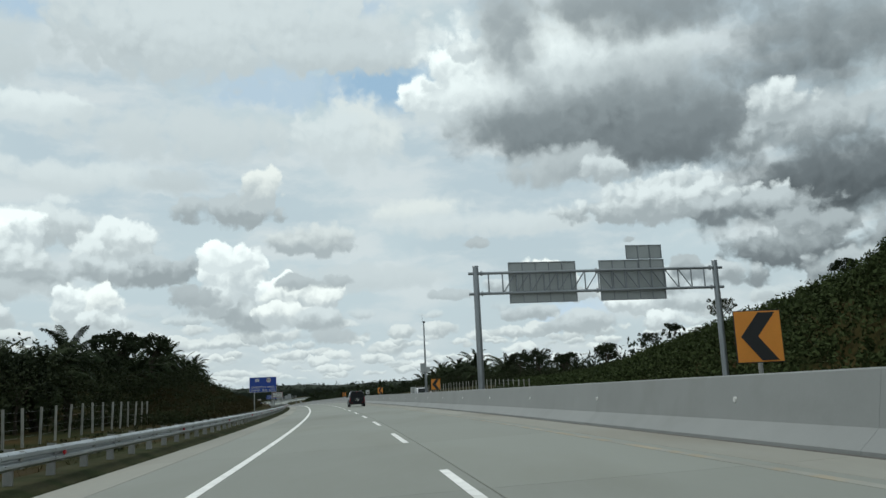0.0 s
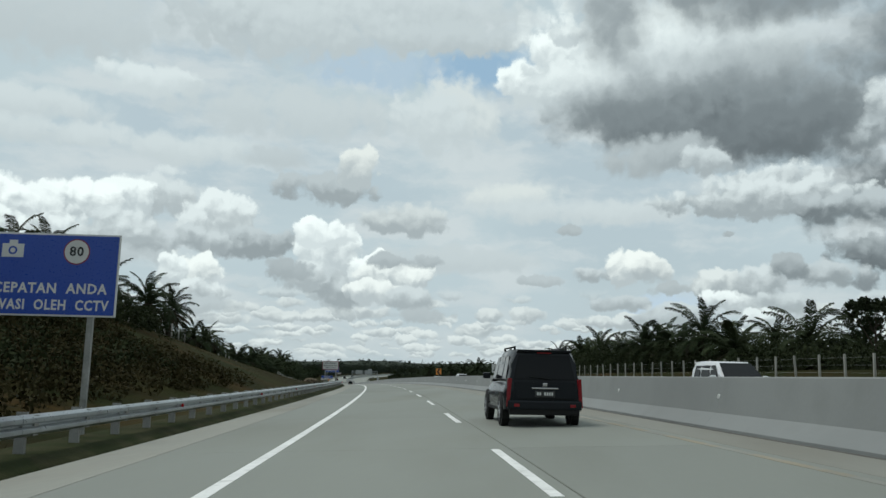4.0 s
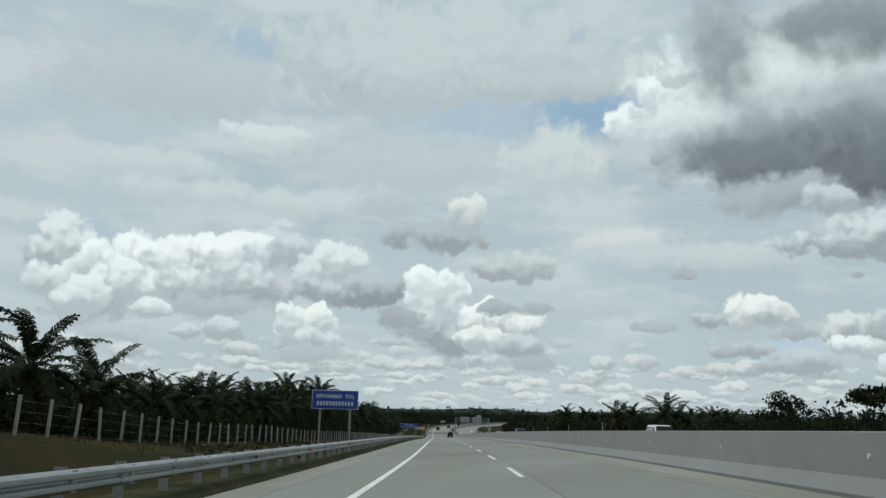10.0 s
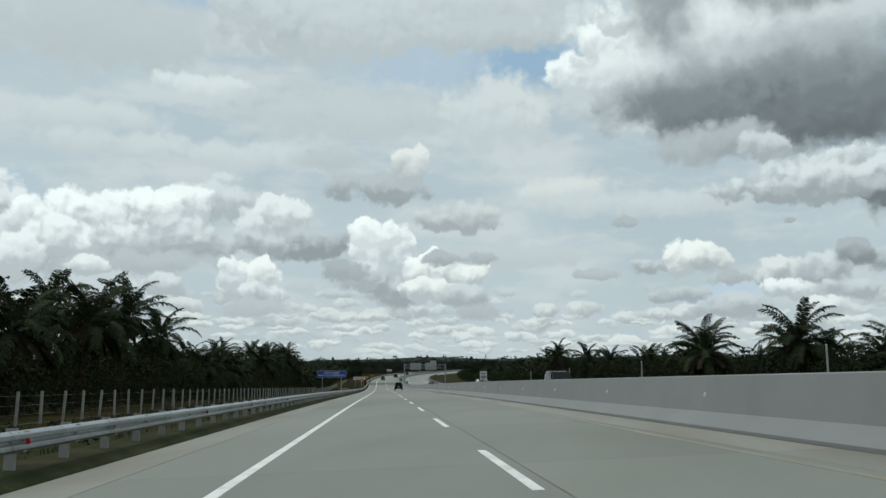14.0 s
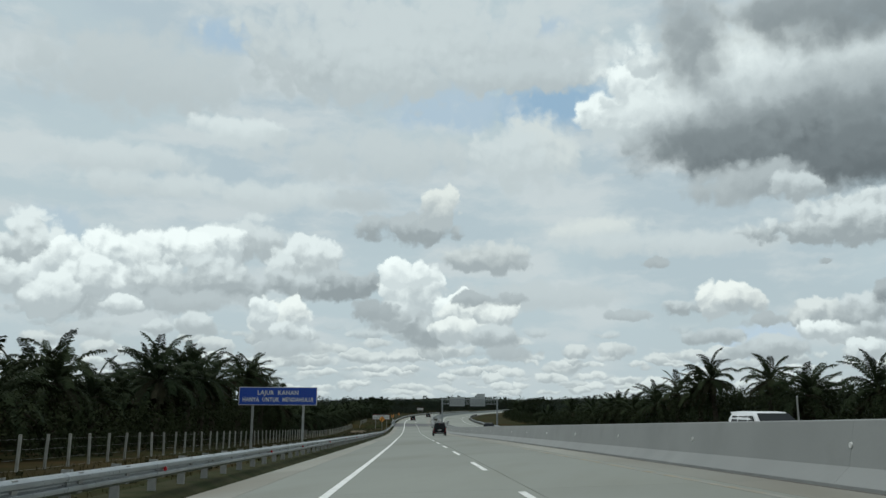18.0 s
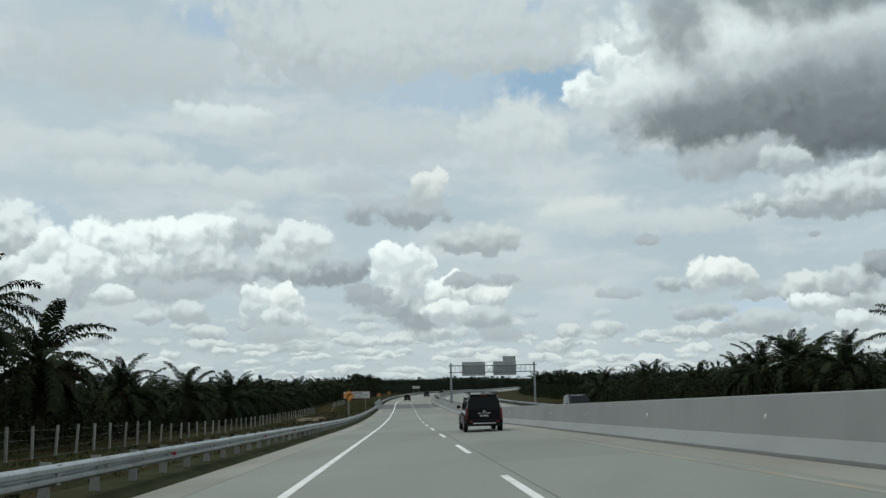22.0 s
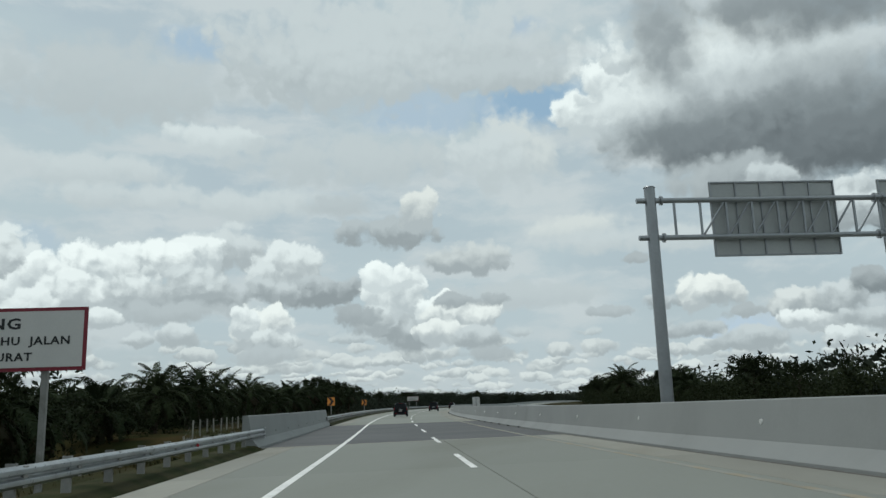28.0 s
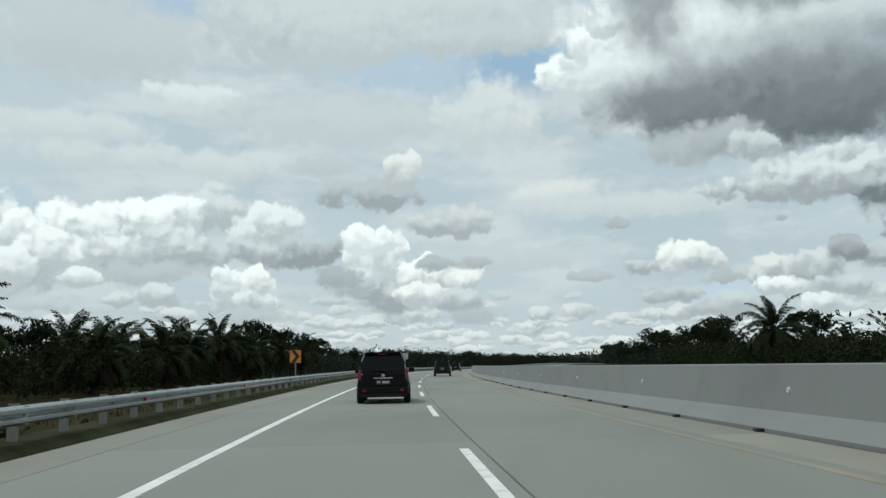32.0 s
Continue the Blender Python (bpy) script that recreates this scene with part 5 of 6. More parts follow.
def crown_mesh(seed, fronds, length, dry=False):
    rng = random.Random(seed)
    V, F = [], []
    for i in range(fronds):
        t = (i + 0.5) / fronds
        if dry:
            up, dr = rng.uniform(-62, -10), rng.uniform(20, 45)
        else:
            up, dr = 86 - 100 * t ** 0.85 + rng.uniform(-9, 9), 58 + 34 * t + rng.uniform(-16, 16)
        v, f = frond(length * rng.uniform(0.88, 1.08), up, dr, length * 0.165, 32, rng)
        m = pose(0, 0, 0, 0, 0, i * 137.5 + rng.uniform(-14, 14)) @ pose(0.14, 0, 0.25 - 0.6 * t, rng.uniform(-16, 16), 0, 0)
        k = len(V)
        V += [m @ p for p in v]
        F += [tuple(k + j for j in q) for q in f]
    me = raw("crown", V, F)
    me.materials.append(palm_dry if dry else palm_green)
    return me


def trunk_mesh(seed, h):
    rng = random.Random(seed)
    v, f = [], []
    rings, sides = max(6, int(h / 0.35)), 9
    for i in range(rings + 1):
        t = i / rings
        r = 0.34 - 0.06 * t + (0.10 if t > 0.75 else 0) + (0.06 if i % 2 else -0.02)
        for j in range(sides):
            a = 2 * math.pi * (j + (0.5 if i % 2 else 0)) / sides
            rr = r * rng.uniform(0.88, 1.15)
            v.append((math.cos(a) * rr, math.sin(a) * rr, -0.5 + (h + 0.5) * t))
    for i in range(rings):
        for j in range(sides):
            k = (j + 1) % sides
            f.append((i * sides + j, i * sides + k, (i + 1) * sides + k, (i + 1) * sides + j))
    f.append(tuple(range(rings * sides, (rings + 1) * sides)))
    me = raw("trunk", v, f)
    me.materials.append(bark)
    return me


CROWNS = [crown_mesh(20 + i, 23 + 2 * (i % 3), 4.2 + 0.25 * (i % 3)) for i in range(6)]
SKIRTS = [crown_mesh(40 + i, 15, 3.2, True) for i in range(3)]
TRUNKS = {h: trunk_mesh(int(h * 10), h) for h in (1.2, 2.5, 4.0, 5.5, 7.0)}


def palm(s, u, top, size=1.0):
    """An oil palm whose highest fronds reach top metres above the pavement."""
    p = ground_at(s, u)
    rise = max(3.0, top + float(road(s, 0.0)[2]) - p.z)
    k = size * min(1.0, 0.55 + 0.05 * rise)
    heart = max(0.8, rise - 3.7 * k)
    h = min(TRUNKS, key=lambda a: abs(a - heart))
    ob = thing("oil_palm", pose(p.x, p.y, p.z, vr.uniform(-4, 4), vr.uniform(-4, 4), vr.uniform(0, 360)), "dark green oil palm with arching fronds on a stubby trunk", "palm tree", "oil palms beside the highway")
    c = new("trunk", TRUNKS[h])
    c.parent = ob
    c.matrix_basis = Matrix.Diagonal((1, 1, heart / h, 1))
    for nm, me in (("crown", vr.choice(CROWNS)), ("dead_fronds", vr.choice(SKIRTS))):
        c = new(nm, me)
        c.parent = ob
        c.matrix_basis = Matrix.Translation((0, 0, heart)) @ pose(0, 0, 0, 0, 0, vr.uniform(0, 360)) @ Matrix.Diagonal((k, k, k, 1))
    return ob


def leaf_cloud(centres, radii, per, size, rng, squash=0.8):
    """Small leaf cards scattered through balls, as arrays of corners."""
    n = len(centres)
    c = np.repeat(centres, per, 0)
    r = np.repeat(radii, per, 0)[:, None]
    d = rng.normal(size=(n * per, 3))
    d /= np.linalg.norm(d, axis=1)[:, None]
    rad = rng.uniform(0.45, 1.0, (n * per, 1)) ** 0.6
    p = c + d * r * rad * np.array([1, 1, squash])
    a = rng.normal(size=(n * per, 3)) + d * 0.3
    a /= np.linalg.norm(a, axis=1)[:, None]
    b = np.cross(a, rng.normal(size=(n * per, 3)))
    b /= np.linalg.norm(b, axis=1)[:, None] + 1e-9
    k = np.repeat(size, per)[:, None] if np.ndim(size) else size
    k = k * rng.uniform(0.6, 1.3, (n * per, 1))
    return np.stack([p - a * k, p + b * k * 0.45, p + a * k, p - b * k * 0.45], 1)


def cards(name, quads, mt):
    me = bpy.data.meshes.new(name)
    n = len(quads)
    me.vertices.add(n * 4)
    me.vertices.foreach_set("co", quads.reshape(-1).astype(np.float32))
    me.loops.add(n * 4)
    me.loops.foreach_set("vertex_index", np.arange(n * 4, dtype=np.int32))
    me.polygons.add(n)
    me.polygons.foreach_set("loop_start", np.arange(0, n * 4, 4, dtype=np.int32))
    me.update(calc_edges=True)
    me.materials.append(mt)
    return me


def broadleaf(seed, h, spread):
    """Trunk with limbs and an uneven crown of leaf clumps, as two meshes."""
    rng = random.Random(seed)
    bm = bmesh.new()
    tube(bm, (0, 0, -0.4), (0.1, 0, h * 0.55), 0.02 * h + 0.03, 0.012 * h, 8)
    cs, rs = [], []
    for i in range(9):
        a = i * 2.4 + rng.uniform(-0.4, 0.4)
        z0 = h * rng.uniform(0.25, 0.55)
        e = Vector((math.cos(a) * spread * rng.uniform(0.4, 1.0), math.sin(a) * spread * rng.uniform(0.4, 1.0), h * rng.uniform(0.55, 0.92)))
        tube(bm, (0.05, 0, z0), e, 0.008 * h + 0.01, 0.012, 6)
        cs.append(e)
        rs.append(spread * rng.uniform(0.32, 0.55))
        for _ in range(2):
            cs.append(e + Vector((rng.uniform(-1, 1), rng.uniform(-1, 1), rng.uniform(-0.5, 0.7))) * spread * 0.5)
            rs.append(spread * rng.uniform(0.2, 0.36))
    me = bpy.data.meshes.new("trunk")
    bm.to_mesh(me)
    bm.free()
    me.materials.append(bark)
    q = leaf_cloud(np.array([tuple(c) for c in cs]), np.array(rs), 75, 0.24, np.random.RandomState(seed), 0.75)
    return me, cards("crown", q, tree_green)


TREES = [broadleaf(60 + i, 8.0, 2.6 + 0.4 * (i % 2)) for i in range(4)]


def tree(s, u, height, lab="dark green broadleaf tree with an open uneven crown"):
    p = ground_at(s, u)
    k = height / 8.0
    ob = thing("tree", pose(p.x, p.y, p.z, 0, 0, vr.uniform(0, 360)) @ Matrix.Diagonal((k, k, k, 1)), lab, "tree", "trees beside the highway")
    a, b = vr.choice(TREES)
    for nm, me in (("trunk", a), ("crown", b)):
        c = new(nm, me)
        c.parent = ob
    return ob



def belt(name, label, s0, s1, u0, u1, count, r0, r1, per, size, mt, seed, lift=0.6, tall=0.8):
    """A dense belt of shrubs: leaf clumps over the ground, all in one mesh."""
    rng = np.random.RandomState(seed)
    ss, uu = rng.uniform(s0, s1, count), rng.uniform(u0, u1, count)
    rr = rng.uniform(r0, r1, count)
    p = road(ss, uu)
    p[:, 2] += ground_rise(ss, uu) + rr * lift
    ob = link(name, cards(name, leaf_cloud(p, rr, per, size, rng, tall), mt))
    return tagged(ob, label, "vegetation", kind="stuff")


def reach(s, u, h):
    """The height at u that closes the skyline given for the front of the planting."""
    front = 22.0 if u < 0 else (31.0 if s < 215 else 43.0)
    return 1.2 + (float(np.interp(s, *h)) - 1.2) * (abs(u - 2.0) / front) ** 0.35


def palm_row(s0, s1, u, gap, h, jit=2.0, k=0.86):
    s = s0
    while s < s1:
        palm(s + vr.uniform(-jit, jit), u + vr.uniform(-jit, jit), reach(s, u, h) * vr.uniform(k, 1.03), vr.uniform(0.92, 1.1))
        s += gap * vr.uniform(0.8, 1.25)


# how high the planting stands above the pavement: the palms of the front row, along the near and the far side
NEAR_PALMS = ((66, 6.9), (76, 8.8), (90, 7.5), (99, 7.8), (108, 8.6), (117, 9.5), (124, 10.2), (132, 11.1), (141, 9.8), (150, 10.0), (163, 10.2), (170, 7.3), (177, 7.5), (184, 5.3), (192, 5.5), (200, 5.9), (208, 6.2), (217, 5.4), (226, 6.4), (232, 6.9), (240, 6.1), (247, 4.9), (254, 5.1), (261, 5.7), (272, 6.1), (281, 6.4), (287, 6.7), (293, 6.3), (304, 6.9), (312, 7.6), (320, 8.2), (328, 9.0), (342, 10.6), (350, 9.6), (368, 6.2), (378, 6.8), (388, 5.8), (397, 7.2), (404, 6.2), (413, 8.9), (422, 8.9), (431, 9.5), (440, 9.6), (448, 10.8), (456, 11.2), (463, 9.4), (471, 8.3), (479, 5.5), (486, 6.0), (494, 5.7), (503, 6.1), (512, 5.7), (522, 5.4), (529, 6.2), (536, 5.7), (543, 5.6), (551, 5.7), (560, 5.4), (568, 5.8), (578, 5.4), (588, 5.8), (599, 5.2), (610, 4.8), (619, 5.9), (634, 6.4), (642, 6.6), (652, 6.5), (660, 6.6), (676, 5.4), (692, 6.0), (700, 6.9), (709, 7.3), (722, 6.2), (738, 6.6), (754, 7.2))
FAR_PALMS = ((222, 9.8), (230, 10.2), (312, 6.1), (326, 6.0), (336, 5.9), (374, 9.6), (402, 8.1), (418, 8.5), (428, 8.6), (446, 10.8), (454, 12.0), (462, 10.4), (474, 10.6), (485, 9.4), (497, 7.7), (507, 8.5), (518, 8.6), (528, 7.6), (544, 7.0), (572, 7.6), (592, 6.2), (640, 5.6), (668, 6.0), (672, 5.6))
NEAR = ([-60, 40] + [a for a, b in NEAR_PALMS] + [900], [7, 7] + [b for a, b in NEAR_PALMS] + [7])
FAR = ([-60, 40, 64, 84, 108, 136, 160, 196, 215, 230, 245, 265, 276, 304, 326, 345, 360, 402, 428, 446, 462, 490, 520, 560, 620, 640, 700, 740, 800, 900], [11, 8.8, 6, 4.8, 4.8, 7, 8.2, 8.6, 8.2, 9.0, 7.6, 7.1, 7.3, 5.5, 6, 7.4, 8, 8.1, 9, 11, 11, 8.6, 7.8, 6.6, 5.8, 4.8, 5.4, 5.6, 7.5, 8])
for s, h in NEAR_PALMS:
    palm(s + vr.uniform(-0.8, 0.8), -20.5 + vr.uniform(-1.2, 1.2), h, vr.uniform(0.84, 1.04))
palm_row(-10, 62, -24, 9, NEAR)
palm_row(40, 760, -27, 8, NEAR, k=0.52)
palm_row(20, 760, -34, 9, NEAR, k=0.45)
# the far side: beside the fence first, then farther back from the road
for s, h in ((136, 7.4), (144, 6.8), (152, 9.1), (158, 7.6), (164, 8.0), (170, 8.8), (176, 7.0), (183, 6.9), (192, 9.1), (202, 8.3), (209, 7.9)):
    palm(s, 33 + vr.uniform(-1.5, 1.5), h, vr.uniform(0.95, 1.1))
for s, h in FAR_PALMS:
    palm(s + vr.uniform(-1, 1), 45 + vr.uniform(-2, 2), h, vr.uniform(0.95, 1.1))
for s, u, h in ((349, 45, 9.6), (352, 36, 8.3), (510, 46.5, 8.8), (550, 64, 11.0), (620, 63, 9.2), (702, 66, 8.8), (690, 51, 6.9), (712, 44, 8.4)):
    palm(s, u, h, 1.1)
palm_row(120, 215, 42, 11, FAR, k=0.7)
palm_row(300, 740, 53, 11, FAR, k=0.55)
for s, u, h in ((66, 36, 2.6), (74, 35, 2.4), (82, 36, 2.6), (92, 35, 3.4), (98, 37, 3.6), (104, 34, 3.8), (112, 36, 4.2), (120, 35, 5.0), (128, 34, 5.4), (52, 38, 2.4), (236, 44, 7.2), (243, 46, 7.4), (250, 45, 7.8), (258, 46, 7.2), (266, 45, 6.8), (276, 46, 7.4), (296, 45, 7.0), (630, 46, 4.8), (640, 45, 5.8), (672, 46, 5.0), (760, 52, 7.0), (772, 50, 7.6), (850, 72, 9.5), (862, 76, 10), (780, 47, 7), (58, -19, 5.2), (64, -23, 6.6), (84, -20, 6), (94, -21, 7.5), (104, -19, 7), (612, -23, 4.6), (625, -22, 5.0), (668, -21, 5.0), (682, -22, 5.2), (716, -21, 6), (730, -22, 5.8), (746, -21, 6.4)):
    tree(s, u, h)


def thicket(label, s0, s1, u0, u1, h, share, count, per, size, seed):
    """The dark mass of leaves below and behind the crowns, up to a share of the skyline's height."""
    rng = np.random.RandomState(seed)
    ss, uu = rng.uniform(s0, s1, count), rng.uniform(u0, u1, count)
    front = 22.0 if u0 < 0 else np.where(ss < 215, 31.0, 43.0)
    top = (1.2 + (np.interp(ss, *h) - 1.2) * (np.abs(uu - 2) / front) ** 0.35) * share
    rr = rng.uniform(0.7, 1.7, count)
    p = road(ss, uu)
    g = ground_rise(ss, uu)
    p[:, 2] += g + np.clip(rng.uniform(0, 1, count) ** 0.8 * (top - g) - rr * 0.4, rr * 0.4, None)
    ob = link("undergrowth", cards("undergrowth", leaf_cloud(p, rr, per, size, rng, 0.8), bush_green))
    return tagged(ob, label, "vegetation", kind="stuff")


UNDER = "dense dark green undergrowth below the palms"
BEYOND = "dense dark green shrubs beyond the opposite carriageway"
thicket(UNDER, 30, 145, -38, -16, NEAR, 0.68, 1700, 60, 0.14, 1)
thicket(UNDER, 140, 212, -40, -21.5, NEAR, 0.70, 1100, 60, 0.14, 2)
thicket(UNDER, 208, 330, -38, -17, NEAR, 0.52, 1500, 60, 0.14, 3)
thicket(UNDER, 330, 480, -38, -17, NEAR, 0.50, 1900, 60, 0.14, 4)
thicket(UNDER, 478, 760, -38, -18, NEAR, 0.58, 2500, 60, 0.14, 14)
thicket(BEYOND, 108, 215, 28, 46, FAR, 0.62, 1100, 60, 0.14, 5)
thicket(BEYOND, 212, 480, 39, 60, FAR, 0.58, 2400, 60, 0.155, 6)
thicket(BEYOND, 478, 760, 39, 62, FAR, 0.62, 2500, 60, 0.155, 15)
belt("hill_scrub", "green scrub and grass covering the roadside hill", -10, 112, 25.2, 40, 5200, 0.35, 0.85, 34, 0.15, lit_hill_green, 7)
palm(33, 35, 13.0, 1.0)
palm(24, 37, 14.0, 1.0)
belt("bank_scrub", "tall dry brown and green scrub on the bank", 72, 128, -18, -7.0, 700, 0.3, 0.75, 70, 0.10, dull_straw, 8)
belt("bank_scrub", "dark green bushes among the scrub on the bank", 66, 122, -19, -9.0, 320, 0.4, 0.95, 70, 0.11, bush_green, 16)


def verge_grass(s0, s1, u0, u1, count, h0, h1, seed, mt, label):
    """Upright grass blades along the verge, all in one mesh."""
    rng = np.random.RandomState(seed)
    ss, uu = rng.uniform(s0, s1, count), rng.uniform(u0, u1, count)
    p = road(ss, uu)
    p[:, 2] += ground_rise(ss, uu) - 0.03
    hh = rng.uniform(h0, h1, (count, 1)) * (0.5 + noise_field(ss, uu)[:, None])
    a = rng.uniform(0, 6.28, count)
    d = np.stack([np.cos(a), np.sin(a), 0 * a], 1)
    lean = np.stack([rng.normal(0, 0.3, count), rng.normal(0, 0.3, count), np.ones(count)], 1) * hh
    w = d * hh * 0.10
    q = np.stack([p - w, p + w, p + lean + w * 0.3, p + lean - w * 0.3], 1)
    return tagged(link("verge_grass", cards("verge_grass", q, mt)), label, "grass", kind="stuff")


def noise_field(s, u):
    return 0.5 + 0.5 * np.sin(s * 0.9 + 2 * np.sin(u * 1.3)) * np.sin(s * 0.23 + u)


verge_grass(-10, 680, -4.4, -2.80, 70000, 0.04, 0.13, 9, straw, "short dry olive grass on the berm under the guard rail")
verge_grass(-10, 92, -14, -4.4, 6000, 0.06, 0.20, 10, dull_straw, "rough brown and green grass on the verge")
verge_grass(222, 680, -14, -4.4, 30000, 0.06, 0.22, 11, dull_straw, "rough brown and green grass on the verge")
verge_grass(90, 225, -20, -4.4, 60000, 0.03, 0.08, 12, dull_straw, "rough dry grass covering the cutting slope")
for a, b, n in ((-20, 88, 120), (225, 640, 480)):
    belt("verge_weeds", "rough low weeds along the verge behind the rail", a, b, -13, -4.8, n, 0.12, 0.32, 26, 0.07, bush_green, 13, 0.3)

# ---- distant woods ----


def far_wood(name, s0, s1, u0, u1, count, r0, r1, per, size, seed, high=0.0):
    rng = np.random.RandomState(seed)
    ss, uu = rng.uniform(s0, s1, count), rng.uniform(u0, u1, count)
    rr = rng.uniform(r0, r1, count)
    sc = np.minimum(ss, 1400)
    p = road(sc, 0.0 * uu)
    hh = np.interp(sc, ALONG, _h) * 0
    p[:, 0] += uu
    p[:, 1] += ss - sc
    p[:, 2] += ground_rise(ss, uu) + rr * 0.9 + high * rng.uniform(0, 1, count)
    ob = link(name, cards(name, leaf_cloud(p, rr, per, size, rng, 1.1), hazy_green))
    return tagged(ob, "distant dark green plantation woods", "woods", kind="stuff")


far_wood("far_woods", 40, 760, -130, -40, 1300, 2.0, 3.6, 40, 0.5, 21, 2)
far_wood("far_woods", 40, 760, 46, 140, 1300, 2.0, 3.6, 40, 0.5, 22, 1)
far_wood("far_woods", 720, 900, -70, -20, 900, 1.1, 2.0, 50, 0.30, 26, 2.5)
far_wood("far_woods", 880, 1400, -90, -18, 3200, 1.3, 2.6, 50, 0.36, 23, 5)
far_wood("far_woods", 740, 900, 50, 110, 800, 1.1, 2.0, 50, 0.30, 27, 2)
far_wood("far_woods", 880, 1400, 46, 130, 3200, 1.3, 2.6, 50, 0.36, 24, 5)
wr = random.Random(33)
for i in range(64):
    side = i % 2
    tree(735 + 560 * (i + wr.random()) / 64, wr.uniform(-34, -21) if side else wr.uniform(47, 66), wr.uniform(5.5, 9.5))
far_wood("far_woods", 1330, 2200, -500, 500, 2200, 4.0, 7.0, 30, 1.3, 25, 4)


def ridge(name, y, x0, x1, height, seed):
    """A far wooded ridge: a low mound whose skyline is broken by crowns."""
    rng = np.random.RandomState(seed)
    n = 160
    xs = np.linspace(x0, x1, n)
    ph = rng.uniform(0, 6.28, 4)
    top = height * (0.72 + 0.16 * np.sin(xs / 310 + ph[0]) + 0.10 * np.sin(xs / 130 + ph[1]) + 0.05 * np.sin(xs / 47 + ph[2]))
    v, f = [], []
    for i in range(n):
        for dy, k in ((-260, 0.0), (-120, 0.6), (0, 1.0), (200, 0.0)):
            v.append((xs[i], y + dy, -20 + (top[i] + 20) * k))
    for i in range(n - 1):
        for j in range(3):
            f.append((i * 4 + j, (i + 1) * 4 + j, (i + 1) * 4 + j + 1, i * 4 + j + 1))
    ob = link(name, raw(name, v, f, True), hazy_green)
    tagged(ob, "distant dark green wooded ridge on the horizon", "hill", kind="structure")
    m = 1500
    i = rng.randint(0, n, m)
    d = rng.uniform(-200, 20, m)
    p = np.stack([xs[i] + rng.uniform(-20, 20, m), y + d, -20 + (top[i] + 20) * np.interp(d, (-260, -120, 0, 200), (0, 0.6, 1, 0)) + 2], 1)
    ob = link("ridge_woods", cards("ridge_woods", leaf_cloud(p, rng.uniform(5, 10, m), 12, 3.4, rng, 0.8), hazy_green))
    tagged(ob, "distant tree crowns along the ridge", "woods", kind="stuff")


ridge("far_ridge", 2300, -2600, 1900, 38, 31)


# ---- vehicles ----


def loft(sections, cap=True):
    """Rings of equal length joined into a skin."""
    n = len(sections[0])
    v = [p for r in sections for p in r]
    f = []
    for i in range(len(sections) - 1):
        for j in range(n):
            k = (j + 1) % n
            f.append((i * n + j, i * n + k, (i + 1) * n + k, (i + 1) * n + j))
    if cap:
        f.append(tuple(reversed(range(n))))
        f.append(tuple(range((len(sections) - 1) * n, len(sections) * n)))
    return v, f


def ring(y, zb, zt, wb, wm, wt, dy=0.0):
    """A cross-section of a car's shell: half widths at the bottom, the middle and the top, with rounded shoulders."""
    zm = (zb + zt) / 2
    half = [(wb * 0.86, zb), (wb, zb + 0.07), (wm, zm - 0.08), (wm, zm + 0.08), (wt, zt - 0.06), (wt * 0.93, zt)]
    right = [(x, y + dy * (z - zb), z) for x, z in half]
    return right + [(-x, yy, z) for x, yy, z in reversed(right)]


def patch(quad, thick=0.012, cuts=1):
    """A slightly thick four-cornered pane."""
    bm = bmesh.new()
    a = [Vector(p) for p in quad]
    n = (a[1] - a[0]).cross(a[3] - a[0]).normalized() * thick
    lo, hi = [bm.verts.new(p) for p in a], [bm.verts.new(p + n) for p in a]
    bm.faces.new(list(reversed(lo)))
    bm.faces.new(hi)
    for i in range(4):
        j = (i + 1) % 4
        bm.faces.new((lo[i], lo[j], hi[j], hi[i]))
    edges = [e for e in bm.edges if all(v in hi for v in e.verts)]
    bmesh.ops.bevel(bm, geom=edges, offset=min(0.02, thick), segments=2, affect="EDGES")
    return bm


def wheel_meshes(r, w):
    bm = bmesh.new()
    prof = [(r * 0.62, w * 0.5), (r * 0.9, w * 0.5), (r, w * 0.36), (r, -w * 0.36), (r * 0.9, -w * 0.5), (r * 0.62, -w * 0.5)]
    n = 24
    rows_ = [[bm.verts.new((x, math.cos(2 * math.pi * i / n) * q, math.sin(2 * math.pi * i / n) * q)) for q, x in prof] for i in range(n)]
    for i in range(n):
        for j in range(len(prof)):
            k = (j + 1) % len(prof)
            bm.faces.new((rows_[i][j], rows_[i][k], rows_[(i + 1) % n][k], rows_[(i + 1) % n][j]))
    bmesh.ops.recalc_face_normals(bm, faces=bm.faces)
    tyre = bpy.data.meshes.new("tyre")
    bm.to_mesh(tyre)
    bm.free()
    tyre.materials.append(tyre_black)
    bm = bmesh.new()
    tube(bm, (-w * 0.30, 0, 0), (w * 0.42, 0, 0), r * 0.60, sides=20)
    tube(bm, (w * 0.42, 0, 0), (w * 0.47, 0, 0), r * 0.16, sides=10)
    for i in range(6):
        a = i * math.pi / 3
        box(bm, (0.03, r * 0.10, r * 0.48), (w * 0.43, math.sin(a) * r * 0.33, math.cos(a) * r * 0.33), pose(0, 0, 0, -math.degrees(a), 0, 0), bevel=0.008)
    rim = bpy.data.meshes.new("rim")
    bm.to_mesh(rim)
    bm.free()
    rim.materials.append(car_silver)
    return tyre, rim


TYRE, RIM = wheel_meshes(0.345, 0.22)


